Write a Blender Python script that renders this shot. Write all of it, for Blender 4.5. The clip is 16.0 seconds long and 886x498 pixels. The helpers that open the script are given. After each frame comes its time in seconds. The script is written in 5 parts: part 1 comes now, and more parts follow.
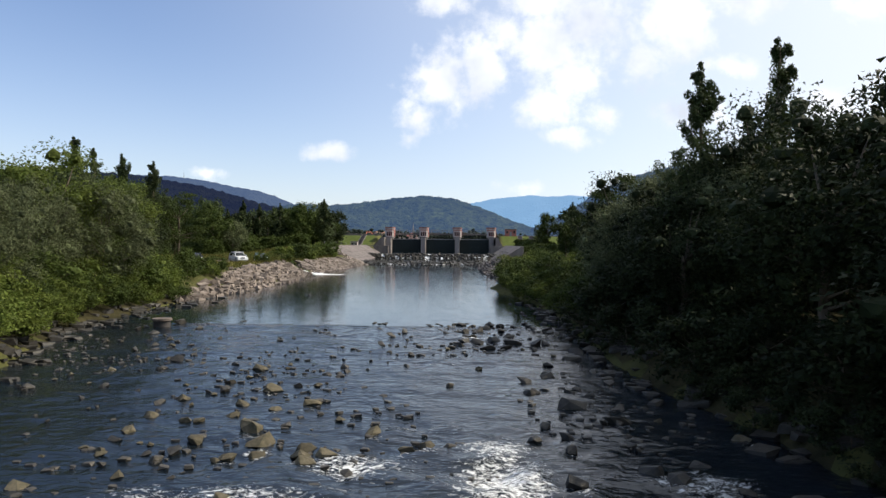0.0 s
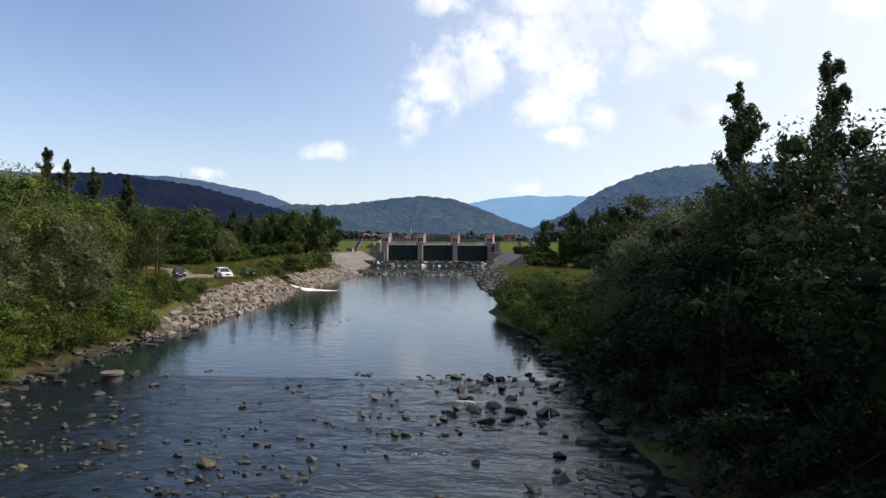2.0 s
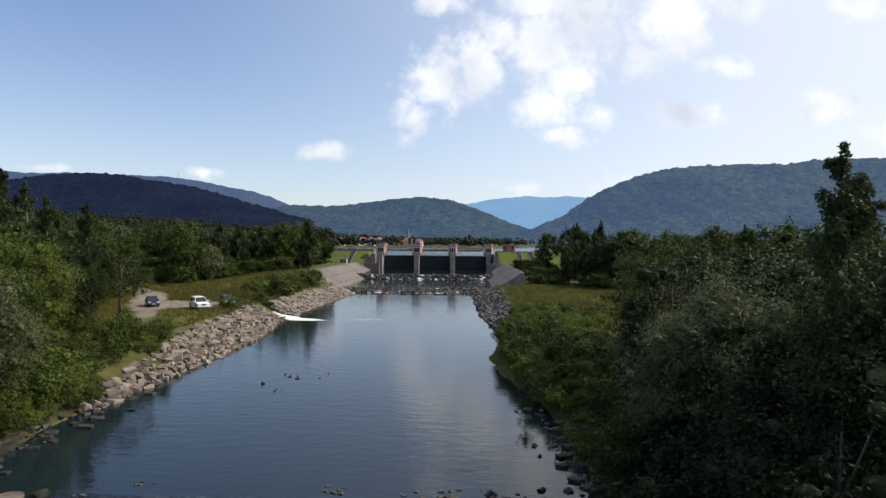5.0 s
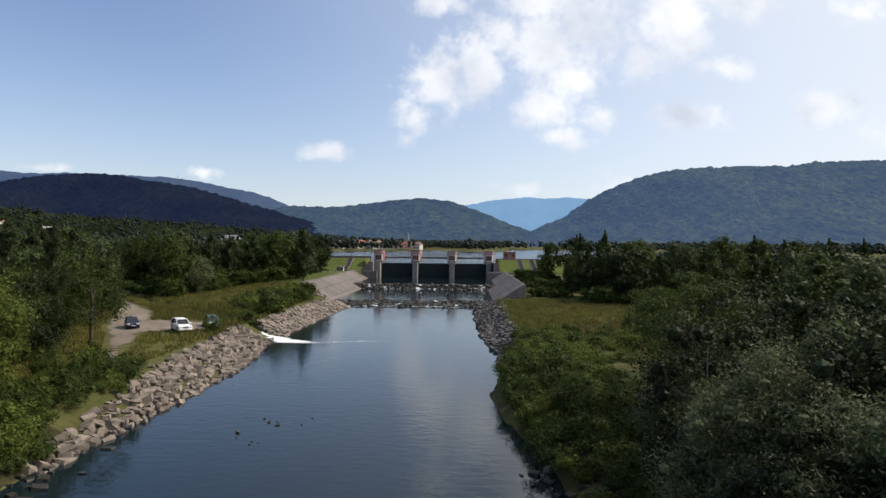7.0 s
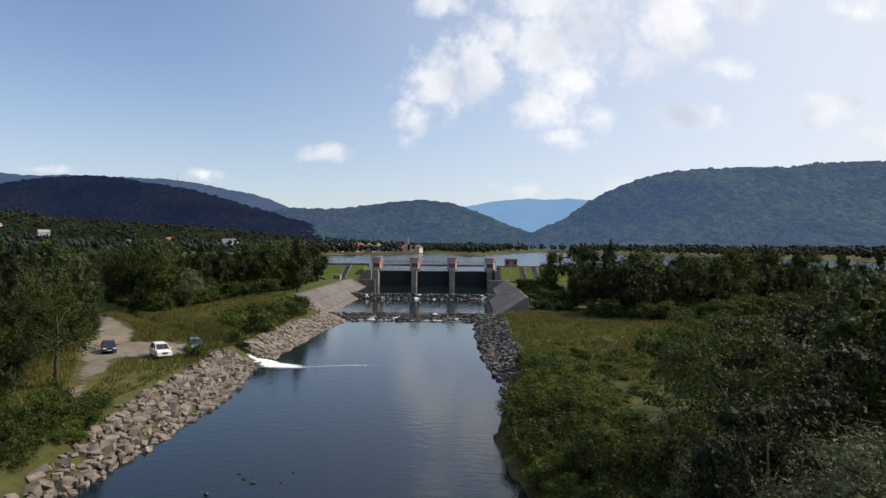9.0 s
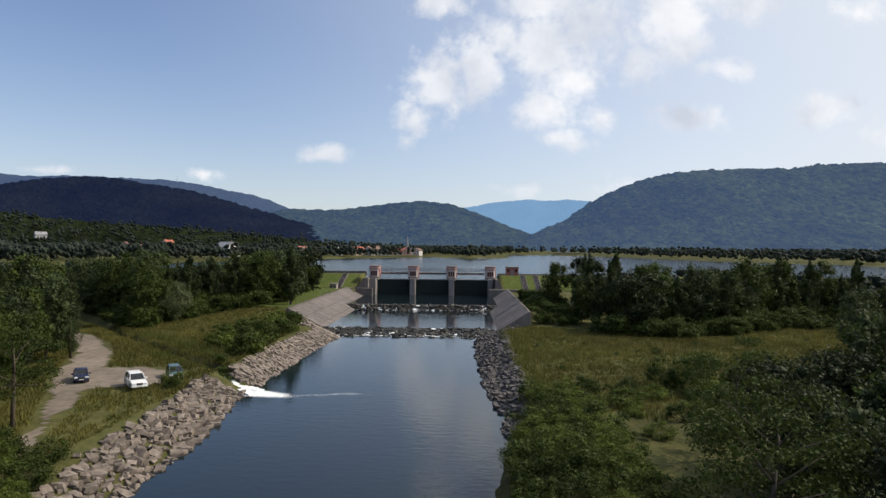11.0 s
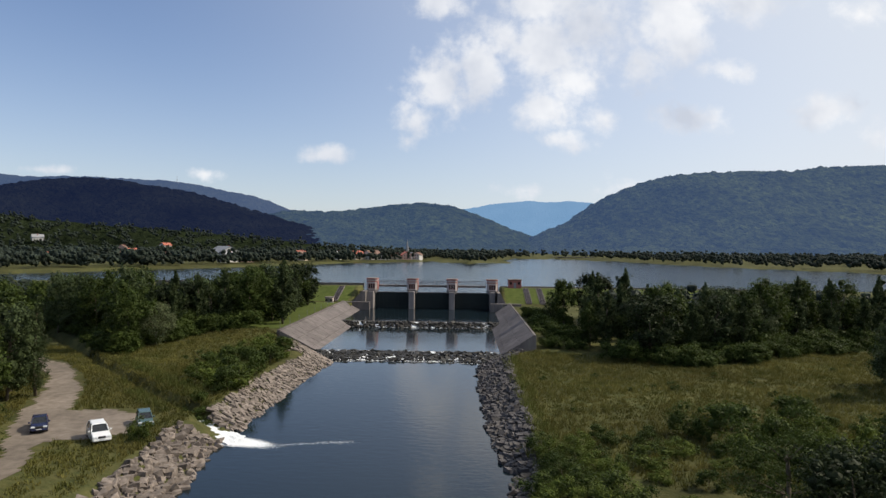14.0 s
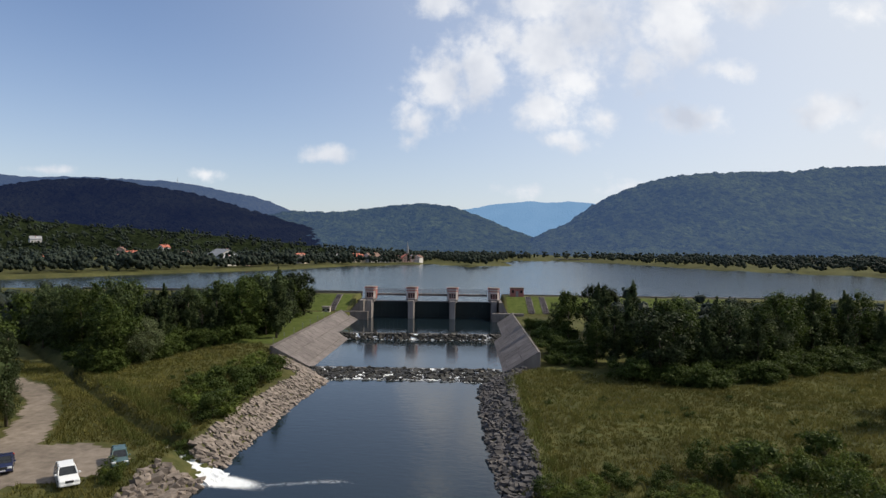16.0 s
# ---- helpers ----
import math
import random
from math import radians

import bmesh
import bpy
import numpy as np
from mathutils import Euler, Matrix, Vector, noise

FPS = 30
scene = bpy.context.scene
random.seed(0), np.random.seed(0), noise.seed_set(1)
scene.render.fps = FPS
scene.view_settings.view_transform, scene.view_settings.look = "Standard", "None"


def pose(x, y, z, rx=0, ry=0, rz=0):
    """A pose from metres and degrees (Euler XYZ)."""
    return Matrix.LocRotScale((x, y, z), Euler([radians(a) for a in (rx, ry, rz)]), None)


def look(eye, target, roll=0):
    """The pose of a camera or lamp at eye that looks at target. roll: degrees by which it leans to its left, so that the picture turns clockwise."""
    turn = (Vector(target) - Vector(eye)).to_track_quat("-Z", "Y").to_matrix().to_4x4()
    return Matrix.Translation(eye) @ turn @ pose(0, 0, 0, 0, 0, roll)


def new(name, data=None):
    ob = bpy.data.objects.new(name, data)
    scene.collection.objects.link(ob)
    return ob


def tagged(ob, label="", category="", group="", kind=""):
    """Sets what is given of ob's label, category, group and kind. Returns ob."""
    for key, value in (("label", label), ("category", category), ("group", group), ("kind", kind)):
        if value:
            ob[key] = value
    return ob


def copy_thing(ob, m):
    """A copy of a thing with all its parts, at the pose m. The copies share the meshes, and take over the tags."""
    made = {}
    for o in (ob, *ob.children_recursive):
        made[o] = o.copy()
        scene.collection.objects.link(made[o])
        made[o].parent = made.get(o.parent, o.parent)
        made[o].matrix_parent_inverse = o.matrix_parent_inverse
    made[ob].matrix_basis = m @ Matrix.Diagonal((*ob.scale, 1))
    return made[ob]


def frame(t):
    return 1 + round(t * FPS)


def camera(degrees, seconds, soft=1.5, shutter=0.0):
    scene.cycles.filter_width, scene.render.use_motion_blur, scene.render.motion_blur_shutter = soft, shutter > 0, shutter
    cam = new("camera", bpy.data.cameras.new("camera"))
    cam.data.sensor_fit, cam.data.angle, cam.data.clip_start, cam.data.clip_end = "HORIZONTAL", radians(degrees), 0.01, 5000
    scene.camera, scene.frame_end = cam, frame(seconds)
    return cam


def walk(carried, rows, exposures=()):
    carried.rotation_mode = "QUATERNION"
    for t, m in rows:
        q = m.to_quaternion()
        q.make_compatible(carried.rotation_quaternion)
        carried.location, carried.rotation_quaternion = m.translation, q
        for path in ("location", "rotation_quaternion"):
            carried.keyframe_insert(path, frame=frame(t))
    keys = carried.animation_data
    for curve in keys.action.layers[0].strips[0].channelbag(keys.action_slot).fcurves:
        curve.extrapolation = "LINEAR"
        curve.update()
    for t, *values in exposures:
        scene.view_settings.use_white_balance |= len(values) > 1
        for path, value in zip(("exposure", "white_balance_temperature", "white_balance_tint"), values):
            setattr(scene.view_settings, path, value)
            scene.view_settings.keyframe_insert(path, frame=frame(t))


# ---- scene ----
cam = camera(68.2, 16.0)
PATH = [
    (0, (-0.043, -1.547, 5.789), (-0.117, 0.451, 5.772), 0.4),
    (0.5, (-0.01, -0.13, 6.437), (-0.082, 1.869, 6.42), 0.6),
    (1, (-0.001, 1.442, 7.029), (-0.071, 3.441, 7.012), 0.6),
    (1.5, (0.05, 2.89, 7.652), (-0.02, 4.889, 7.635), 0.6),
    (2, (0.101, 4.253, 8.321), (0.032, 6.251, 8.303), 0.4),
    (2.5, (0.12, 5.499, 9.054), (0.052, 7.498, 9.035), 0.4),
    (3, (0.103, 6.928, 9.723), (0.036, 8.927, 9.704), 0.4),
    (3.5, (0.119, 8.376, 10.38), (0.053, 10.375, 10.362), 0.4),
    (4, (0.113, 9.92, 11.066), (0.048, 11.919, 11.048), 0.4),
    (6.5, (0.139, 17.211, 14.37), (0.077, 19.21, 14.353), 0.6),
    (7, (0.207, 18.815, 14.986), (0.144, 20.814, 14.97), 0.6),
    (7.5, (0.163, 20.624, 15.472), (0.1, 22.623, 15.457), 0.6),
    (8, (0.118, 22.19, 16.058), (0.056, 24.189, 16.043), 0.6),
    (8.5, (0.063, 23.797, 16.619), (0.0, 25.796, 16.605), 0.7),
    (9, (0.173, 25.25, 17.278), (0.109, 27.249, 17.265), 0.5),
    (11.5, (0.278, 33.027, 20.456), (0.213, 35.026, 20.445), 0.6),
    (12, (0.222, 34.413, 21.083), (0.157, 36.412, 21.072), 0.7),
    (12.5, (0.214, 35.794, 21.847), (0.149, 37.793, 21.836), 0.6),
    (13, (0.09, 37.222, 22.447), (0.025, 39.221, 22.437), 0.7),
    (13.5, (0.113, 38.514, 23.059), (0.047, 40.513, 23.05), 0.7),
    (14, (0.043, 39.973, 23.714), (-0.023, 41.972, 23.705), 0.7),
    (14.5, (0.065, 41.548, 24.352), (-0.001, 43.547, 24.344), 0.7),
    (15, (-0.013, 42.898, 25.083), (-0.079, 44.897, 25.075), 0.7),
    (15.5, (-0.032, 44.225, 25.632), (-0.1, 46.224, 25.623), 0.7),
    (16, (-0.06, 45.945, 26.297), (-0.128, 47.944, 26.288), 0.7),
]
EXPOSURES = [(0, 0.22), (3.5, 0.15), (7, 0.02), (9, -0.06), (12.5, -0.13), (16, -0.16)]
walk(cam, [(t, look(eye, aim, roll)) for t, eye, aim, roll in PATH], EXPOSURES)

# ---- world and sun ----
SUN_AZ, SUN_EL = radians(76), radians(42)
SKY_STRENGTH = 0.14
world = bpy.data.worlds.new("sky")
scene.world = world
world.use_nodes = True
wn, wl = world.node_tree.nodes, world.node_tree.links
wn.clear()


def wmath(op, a, b=None, clamp=False):
    n = wn.new("ShaderNodeMath")
    n.operation, n.use_clamp = op, clamp
    for i, v in enumerate((a, b)):
        if v is None:
            continue
        if isinstance(v, (int, float)):
            n.inputs[i].default_value = v
        else:
            wl.new(v, n.inputs[i])
    return n.outputs[0]


def wnoise(vec, scale, detail, rough=0.55):
    n = wn.new("ShaderNodeTexNoise")
    n.inputs["Scale"].default_value, n.inputs["Detail"].default_value = scale, detail
    n.inputs["Roughness"].default_value = rough
    wl.new(vec, n.inputs["Vector"])
    return n.outputs["Fac"]


sky = wn.new("ShaderNodeTexSky")
sky.sky_type, sky.sun_disc = "NISHITA", False
sky.sun_elevation, sky.sun_rotation = SUN_EL, SUN_AZ
sky.air_density, sky.dust_density, sky.ozone_density = 1.0, 0.9, 1.3
coord = wn.new("ShaderNodeTexCoord")
xyz = wn.new("ShaderNodeSeparateXYZ")
wl.new(coord.outputs["Generated"], xyz.inputs[0])
ahead = wmath("MAXIMUM", xyz.outputs["Y"], 0.05)
cu, cv = wmath("DIVIDE", xyz.outputs["X"], ahead), wmath("DIVIDE", xyz.outputs["Z"], ahead)
# each cloud: bearing, height, half width, half height, thickness
CLOUDS = [
    (-0.035, 0.25, 0.060, 0.070, 1.0), (0.020, 0.27, 0.050, 0.075, 1.0), (-0.075, 0.19, 0.040, 0.040, 0.75),
    (0.11, 0.31, 0.080, 0.080, 0.95), (0.20, 0.33, 0.090, 0.075, 1.0), (0.31, 0.34, 0.080, 0.070, 1.0),
    (0.12, 0.205, 0.060, 0.045, 0.85), (0.20, 0.20, 0.045, 0.035, 0.7), (0.14, 0.165, 0.060, 0.022, 0.75),
    (0.15, 0.40, 0.13, 0.060, 1.0), (0.33, 0.41, 0.10, 0.070, 1.0), (-0.04, 0.375, 0.060, 0.030, 0.9),
    (-0.215, 0.138, 0.042, 0.016, 0.8), (0.345, 0.20, 0.075, 0.030, 0.85), (0.385, 0.27, 0.060, 0.022, 0.7),
    (0.54, 0.21, 0.055, 0.036, 0.8), (0.59, 0.355, 0.060, 0.030, 0.8), (0.64, 0.165, 0.070, 0.040, 0.75),
    (0.095, 0.085, 0.060, 0.016, 0.55), (0.235, 0.09, 0.050, 0.022, 0.55), (-0.40, 0.107, 0.035, 0.012, 0.6),
    (-0.66, 0.112, 0.06, 0.008, 0.6), (0.06, 0.315, 0.06, 0.06, 0.9), (0.26, 0.28, 0.06, 0.05, 0.8), (0.42, 0.38, 0.09, 0.05, 0.9),
    (0.10, 0.37, 0.07, 0.05, 1.0), (0.16, 0.25, 0.07, 0.05, 0.85), (-0.09, 0.16, 0.03, 0.03, 0.6),
]
cover = None
for u, v, ru, rv, thick in CLOUDS:
    du = wmath("DIVIDE", wmath("SUBTRACT", cu, u), ru)
    dv = wmath("DIVIDE", wmath("SUBTRACT", cv, v), rv)
    d = wmath("SQRT", wmath("ADD", wmath("MULTIPLY", du, du), wmath("MULTIPLY", dv, dv)))
    blob = wmath("MULTIPLY", wmath("SUBTRACT", 1.35, d), thick)
    cover = blob if cover is None else wmath("MAXIMUM", cover, blob)
flat = wn.new("ShaderNodeCombineXYZ")
wl.new(cu, flat.inputs[0])
wl.new(cv, flat.inputs[1])
billow = wnoise(flat.outputs[0], 11.0, 7.0, 0.62)
fine = wnoise(flat.outputs[0], 34.0, 5.0, 0.6)
puffs = wmath("ADD", wmath("MULTIPLY", wmath("SUBTRACT", billow, 0.5), 2.3), wmath("MULTIPLY", wmath("SUBTRACT", fine, 0.5), 1.0))
front = wmath("GREATER_THAN", xyz.outputs["Y"], 0.06)
dens = wmath("ADD", wmath("MAXIMUM", cover, -0.6), puffs)
ramp = wn.new("ShaderNodeMapRange")
ramp.interpolation_type = "SMOOTHSTEP"
ramp.inputs["From Min"].default_value, ramp.inputs["From Max"].default_value = 0.22, 1.10
wl.new(dens, ramp.inputs["Value"])
elsewhere = wn.new("ShaderNodeMapRange")
elsewhere.inputs["From Min"].default_value, elsewhere.inputs["From Max"].default_value = 0.56, 0.72
wl.new(wnoise(coord.outputs["Generated"], 3.2, 6.0), elsewhere.inputs["Value"])
mask = wmath("ADD", wmath("MULTIPLY", ramp.outputs[0], front), wmath("MULTIPLY", elsewhere.outputs[0], wmath("SUBTRACT", 1.0, front)), clamp=True)
mask = wmath("MULTIPLY", mask, 0.92)
shade = wn.new("ShaderNodeMapRange")
shade.inputs["From Min"].default_value, shade.inputs["From Max"].default_value = 0.36, 0.66
shade.inputs["To Min"].default_value, shade.inputs["To Max"].default_value = 1.0, 0.0
wl.new(wnoise(flat.outputs[0], 7.0, 4.0), shade.inputs["Value"])
tint = wn.new("ShaderNodeMix")
tint.data_type = "RGBA"
tint.inputs["A"].default_value, tint.inputs["B"].default_value = (4.7, 5.05, 5.8, 1), (7.6, 7.65, 7.8, 1)
wl.new(shade.outputs[0], tint.inputs["Factor"])
# clear air: a little bluer overhead, whiter towards the horizon and the sun
tone = wn.new("ShaderNodeMix")
tone.data_type, tone.blend_type = "RGBA", "MULTIPLY"
tone.inputs["Factor"].default_value, tone.inputs["B"].default_value = 1.0, (0.86, 0.905, 1.04, 1)
wl.new(sky.outputs[0], tone.inputs["A"])
low = wmath("POWER", wmath("SUBTRACT", 1.0, wmath("ABSOLUTE", xyz.outputs["Z"]), clamp=True), 7.0)
near_sun = wn.new("ShaderNodeVectorMath")
near_sun.operation = "DOT_PRODUCT"
near_sun.inputs[1].default_value = (math.sin(SUN_AZ) * math.cos(SUN_EL), math.cos(SUN_AZ) * math.cos(SUN_EL), math.sin(SUN_EL))
wl.new(coord.outputs["Generated"], near_sun.inputs[0])
veil = wmath("ADD", wmath("MULTIPLY", low, 0.62), wmath("MULTIPLY", wmath("POWER", wmath("MAXIMUM", near_sun.outputs["Value"], 0.0), 1.6), 1.45), clamp=True)
hazy = wn.new("ShaderNodeMix")
hazy.data_type = "RGBA"
hazy.inputs["B"].default_value = (6.0, 6.35, 6.8, 1)
wl.new(veil, hazy.inputs["Factor"])
wl.new(tone.outputs["Result"], hazy.inputs["A"])
mixsky = wn.new("ShaderNodeMix")
mixsky.data_type = "RGBA"
wl.new(mask, mixsky.inputs["Factor"])
wl.new(hazy.outputs["Result"], mixsky.inputs["A"])
wl.new(tint.outputs["Result"], mixsky.inputs["B"])
wbg = wn.new("ShaderNodeBackground")
wbg.inputs["Strength"].default_value = SKY_STRENGTH
wl.new(mixsky.outputs["Result"], wbg.inputs["Color"])
wout = wn.new("ShaderNodeOutputWorld")
wl.new(wbg.outputs[0], wout.inputs["Surface"])

sun_data = bpy.data.lights.new("sun", "SUN")
sun_data.energy, sun_data.angle, sun_data.color = 5.0, radians(0.55), (1.0, 0.90, 0.74)
sun = new("sun", sun_data)
sun_dir = Vector((math.sin(SUN_AZ) * math.cos(SUN_EL), math.cos(SUN_AZ) * math.cos(SUN_EL), math.sin(SUN_EL)))
sun.matrix_world = look(sun_dir * 500, (0, 0, 0))


# ---- materials ----
def material(name, a, b, scale=1.0, rough=0.8, bump=0.3, bump_scale=None, metal=0.0, vary=0.0, island=0.0, coarse=0.0,
             translucent=0.0, stretch=(1, 1, 1), bump_dist=0.05, local=False, glow=None, spec=0.5):
    """Two colours mixed by a fine and a coarse noise in metres, with relief and a change of value from copy to copy."""
    m = bpy.data.materials.new(name)
    m.use_nodes = True
    nt = m.node_tree
    ns, ln = nt.nodes, nt.links
    bsdf = ns["Principled BSDF"]
    if local:
        vec = ns.new("ShaderNodeTexCoord").outputs["Object"]
    else:
        vec = ns.new("ShaderNodeNewGeometry").outputs["Position"]
    mp = ns.new("ShaderNodeMapping")
    mp.inputs["Scale"].default_value = stretch
    ln.new(vec, mp.inputs["Vector"])
    n1 = ns.new("ShaderNodeTexNoise")
    n1.inputs["Scale"].default_value, n1.inputs["Detail"].default_value = scale, 6
    n1.inputs["Roughness"].default_value = 0.65
    ln.new(mp.outputs[0], n1.inputs["Vector"])
    fac = ns.new("ShaderNodeMapRange")
    fac.inputs["From Min"].default_value, fac.inputs["From Max"].default_value = 0.32, 0.68
    ln.new(n1.outputs["Fac"], fac.inputs["Value"])
    mix = ns.new("ShaderNodeMix")
    mix.data_type = "RGBA"
    mix.inputs["A"].default_value, mix.inputs["B"].default_value = (*a, 1), (*b, 1)
    ln.new(fac.outputs[0], mix.inputs["Factor"])
    col = mix.outputs["Result"]
    value = None
    if coarse:
        n2 = ns.new("ShaderNodeTexNoise")
        n2.inputs["Scale"].default_value, n2.inputs["Detail"].default_value = scale * 0.13, 4
        ln.new(mp.outputs[0], n2.inputs["Vector"])
        r2 = ns.new("ShaderNodeMapRange")
        r2.inputs["From Min"].default_value, r2.inputs["From Max"].default_value = 0.3, 0.7
        r2.inputs["To Min"].default_value, r2.inputs["To Max"].default_value = 1 - coarse, 1 + coarse
        ln.new(n2.outputs["Fac"], r2.inputs["Value"])
        value = r2.outputs[0]
    for amount, node, out in ((vary, "ShaderNodeObjectInfo", "Random"), (island, "ShaderNodeNewGeometry", "Random Per Island")):
        if amount:
            src = ns.new(node)
            r = ns.new("ShaderNodeMapRange")
            r.inputs["To Min"].default_value, r.inputs["To Max"].default_value = 1 - amount, 1 + amount
            ln.new(src.outputs[out], r.inputs["Value"])
            if value is None:
                value = r.outputs[0]
            else:
                mul = ns.new("ShaderNodeMath")
                mul.operation = "MULTIPLY"
                ln.new(value, mul.inputs[0])
                ln.new(r.outputs[0], mul.inputs[1])
                value = mul.outputs[0]
    if value is not None:
        hsv = ns.new("ShaderNodeHueSaturation")
        ln.new(col, hsv.inputs["Color"])
        ln.new(value, hsv.inputs["Value"])
        col = hsv.outputs["Color"]
    ln.new(col, bsdf.inputs["Base Color"])
    bsdf.inputs["Roughness"].default_value, bsdf.inputs["Metallic"].default_value = rough, metal
    bsdf.inputs["Specular IOR Level"].default_value = spec
    if glow:
        bsdf.inputs["Emission Color"].default_value = (*glow[:3], 1)
        bsdf.inputs["Emission Strength"].default_value = glow[3]
    if bump:
        nb = ns.new("ShaderNodeTexNoise")
        nb.inputs["Scale"].default_value, nb.inputs["Detail"].default_value = bump_scale or scale * 2, 5
        ln.new(mp.outputs[0], nb.inputs["Vector"])
        bp = ns.new("ShaderNodeBump")
        bp.inputs["Strength"].default_value, bp.inputs["Distance"].default_value = bump, bump_dist
        ln.new(nb.outputs["Fac"], bp.inputs["Height"])
        ln.new(bp.outputs[0], bsdf.inputs["Normal"])
    if translucent:
        tr = ns.new("ShaderNodeBsdfTranslucent")
        ln.new(col, tr.inputs["Color"])
        ms = ns.new("ShaderNodeMixShader")
        ms.inputs[0].default_value = translucent
        ln.new(bsdf.outputs[0], ms.inputs[1])
        ln.new(tr.outputs[0], ms.inputs[2])
        ln.new(ms.outputs[0], ns["Material Output"].inputs["Surface"])
    return m


def leafy(name, a, b, translucent=0.3):
    return material(name, a, b, scale=0.9, rough=0.6, bump=0, vary=0.18, island=0.38, translucent=translucent, coarse=0.15, spec=0.1)


M_GROUND = material("soil_and_grass", (0.042, 0.050, 0.016), (0.092, 0.086, 0.032), scale=0.5, rough=0.95, bump=0.7, bump_scale=1.6, bump_dist=0.25, coarse=0.35, spec=0.1)
M_MEADOW = material("meadow_grass", (0.072, 0.080, 0.020), (0.17, 0.148, 0.046), scale=0.3, rough=0.8, bump=0, island=0.15, coarse=0.3, translucent=0.3, spec=0.1)
M_REED = leafy("bank_grass", (0.075, 0.095, 0.022), (0.15, 0.155, 0.046), 0.4)
M_LAWN = material("mown_grass", (0.050, 0.070, 0.014), (0.086, 0.106, 0.026), scale=0.6, rough=0.95, bump=0.5, bump_scale=5, coarse=0.15, spec=0.1)
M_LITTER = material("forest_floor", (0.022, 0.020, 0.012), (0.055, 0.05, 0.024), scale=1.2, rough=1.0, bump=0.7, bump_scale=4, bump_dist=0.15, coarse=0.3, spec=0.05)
M_GRAVEL = material("gravel", (0.135, 0.112, 0.092), (0.225, 0.19, 0.158), scale=0.8, rough=0.95, bump=0.4, bump_scale=9, coarse=0.2, spec=0.1)
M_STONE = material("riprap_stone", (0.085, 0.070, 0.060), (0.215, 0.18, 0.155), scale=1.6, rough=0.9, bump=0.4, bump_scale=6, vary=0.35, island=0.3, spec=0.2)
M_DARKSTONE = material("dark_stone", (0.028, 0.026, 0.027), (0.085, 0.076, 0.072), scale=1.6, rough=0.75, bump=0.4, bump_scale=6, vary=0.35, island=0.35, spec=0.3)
M_WETROCK = material("river_rock", (0.014, 0.013, 0.012), (0.055, 0.049, 0.038), scale=2.2, rough=0.6, bump=0.5, bump_scale=8, vary=0.45, local=True, spec=0.4)
M_DRYROCK = material("dry_rock", (0.040, 0.036, 0.020), (0.115, 0.098, 0.066), scale=2.2, rough=0.85, bump=0.5, bump_scale=8, vary=0.3, local=True, spec=0.3)
M_CONCRETE = material("concrete", (0.105, 0.090, 0.088), (0.172, 0.152, 0.145), scale=0.7, rough=0.9, bump=0.25, bump_scale=8, coarse=0.18, vary=0.08, spec=0.2)
M_OLDCONC = material("stained_concrete", (0.115, 0.10, 0.096), (0.205, 0.183, 0.165), scale=0.5, rough=0.9, bump=0.25, bump_scale=6, coarse=0.25, stretch=(1, 1, 0.25), spec=0.2)
M_PLASTER = material("pale_plaster", (0.36, 0.30, 0.28), (0.52, 0.45, 0.42), scale=1.2, rough=0.85, bump=0.15, bump_scale=10, coarse=0.1)
M_RED = material("brick_red_plaster", (0.25, 0.085, 0.075), (0.35, 0.14, 0.12), scale=2.0, rough=0.8, bump=0.2, bump_scale=12, coarse=0.15)
M_GATE = material("green_gate_steel", (0.005, 0.012, 0.012), (0.009, 0.020, 0.019), scale=0.8, rough=0.7, bump=0.15, bump_scale=5, coarse=0.3)
M_STEEL = material("grey_steel", (0.16, 0.16, 0.17), (0.26, 0.26, 0.27), scale=3, rough=0.5, bump=0.1, metal=0.3)
M_DARKGLASS = material("dark_window", (0.01, 0.012, 0.015), (0.02, 0.022, 0.025), scale=2, rough=0.08, bump=0)
M_BARK = material("bark", (0.06, 0.045, 0.03), (0.14, 0.11, 0.08), scale=3, rough=0.95, bump=0.6, bump_scale=6, stretch=(1, 1, 0.25), local=True)
M_LEAF = leafy("broad_leaf", (0.030, 0.047, 0.010), (0.064, 0.086, 0.020))
M_LEAF_FRESH = leafy("fresh_leaf", (0.066, 0.095, 0.018), (0.130, 0.158, 0.036), 0.4)
# leaf green darkened to hold the riverside wood's shade; the conifers share it
M_LEAF_DARK_SHADE = leafy("dark_leaf_with_shade", (0.013, 0.020, 0.008), (0.030, 0.040, 0.015), 0.2)
M_WILLOW = leafy("willow_leaf", (0.062, 0.078, 0.034), (0.130, 0.146, 0.074), 0.25)
M_POPLAR = leafy("poplar_leaf", (0.034, 0.050, 0.019), (0.070, 0.090, 0.036))
# the bluish cast of distant haze is mixed into this leaf colour
M_FAR = leafy("hazed_far_leaf", (0.020, 0.030, 0.022), (0.048, 0.060, 0.044), 0.2)


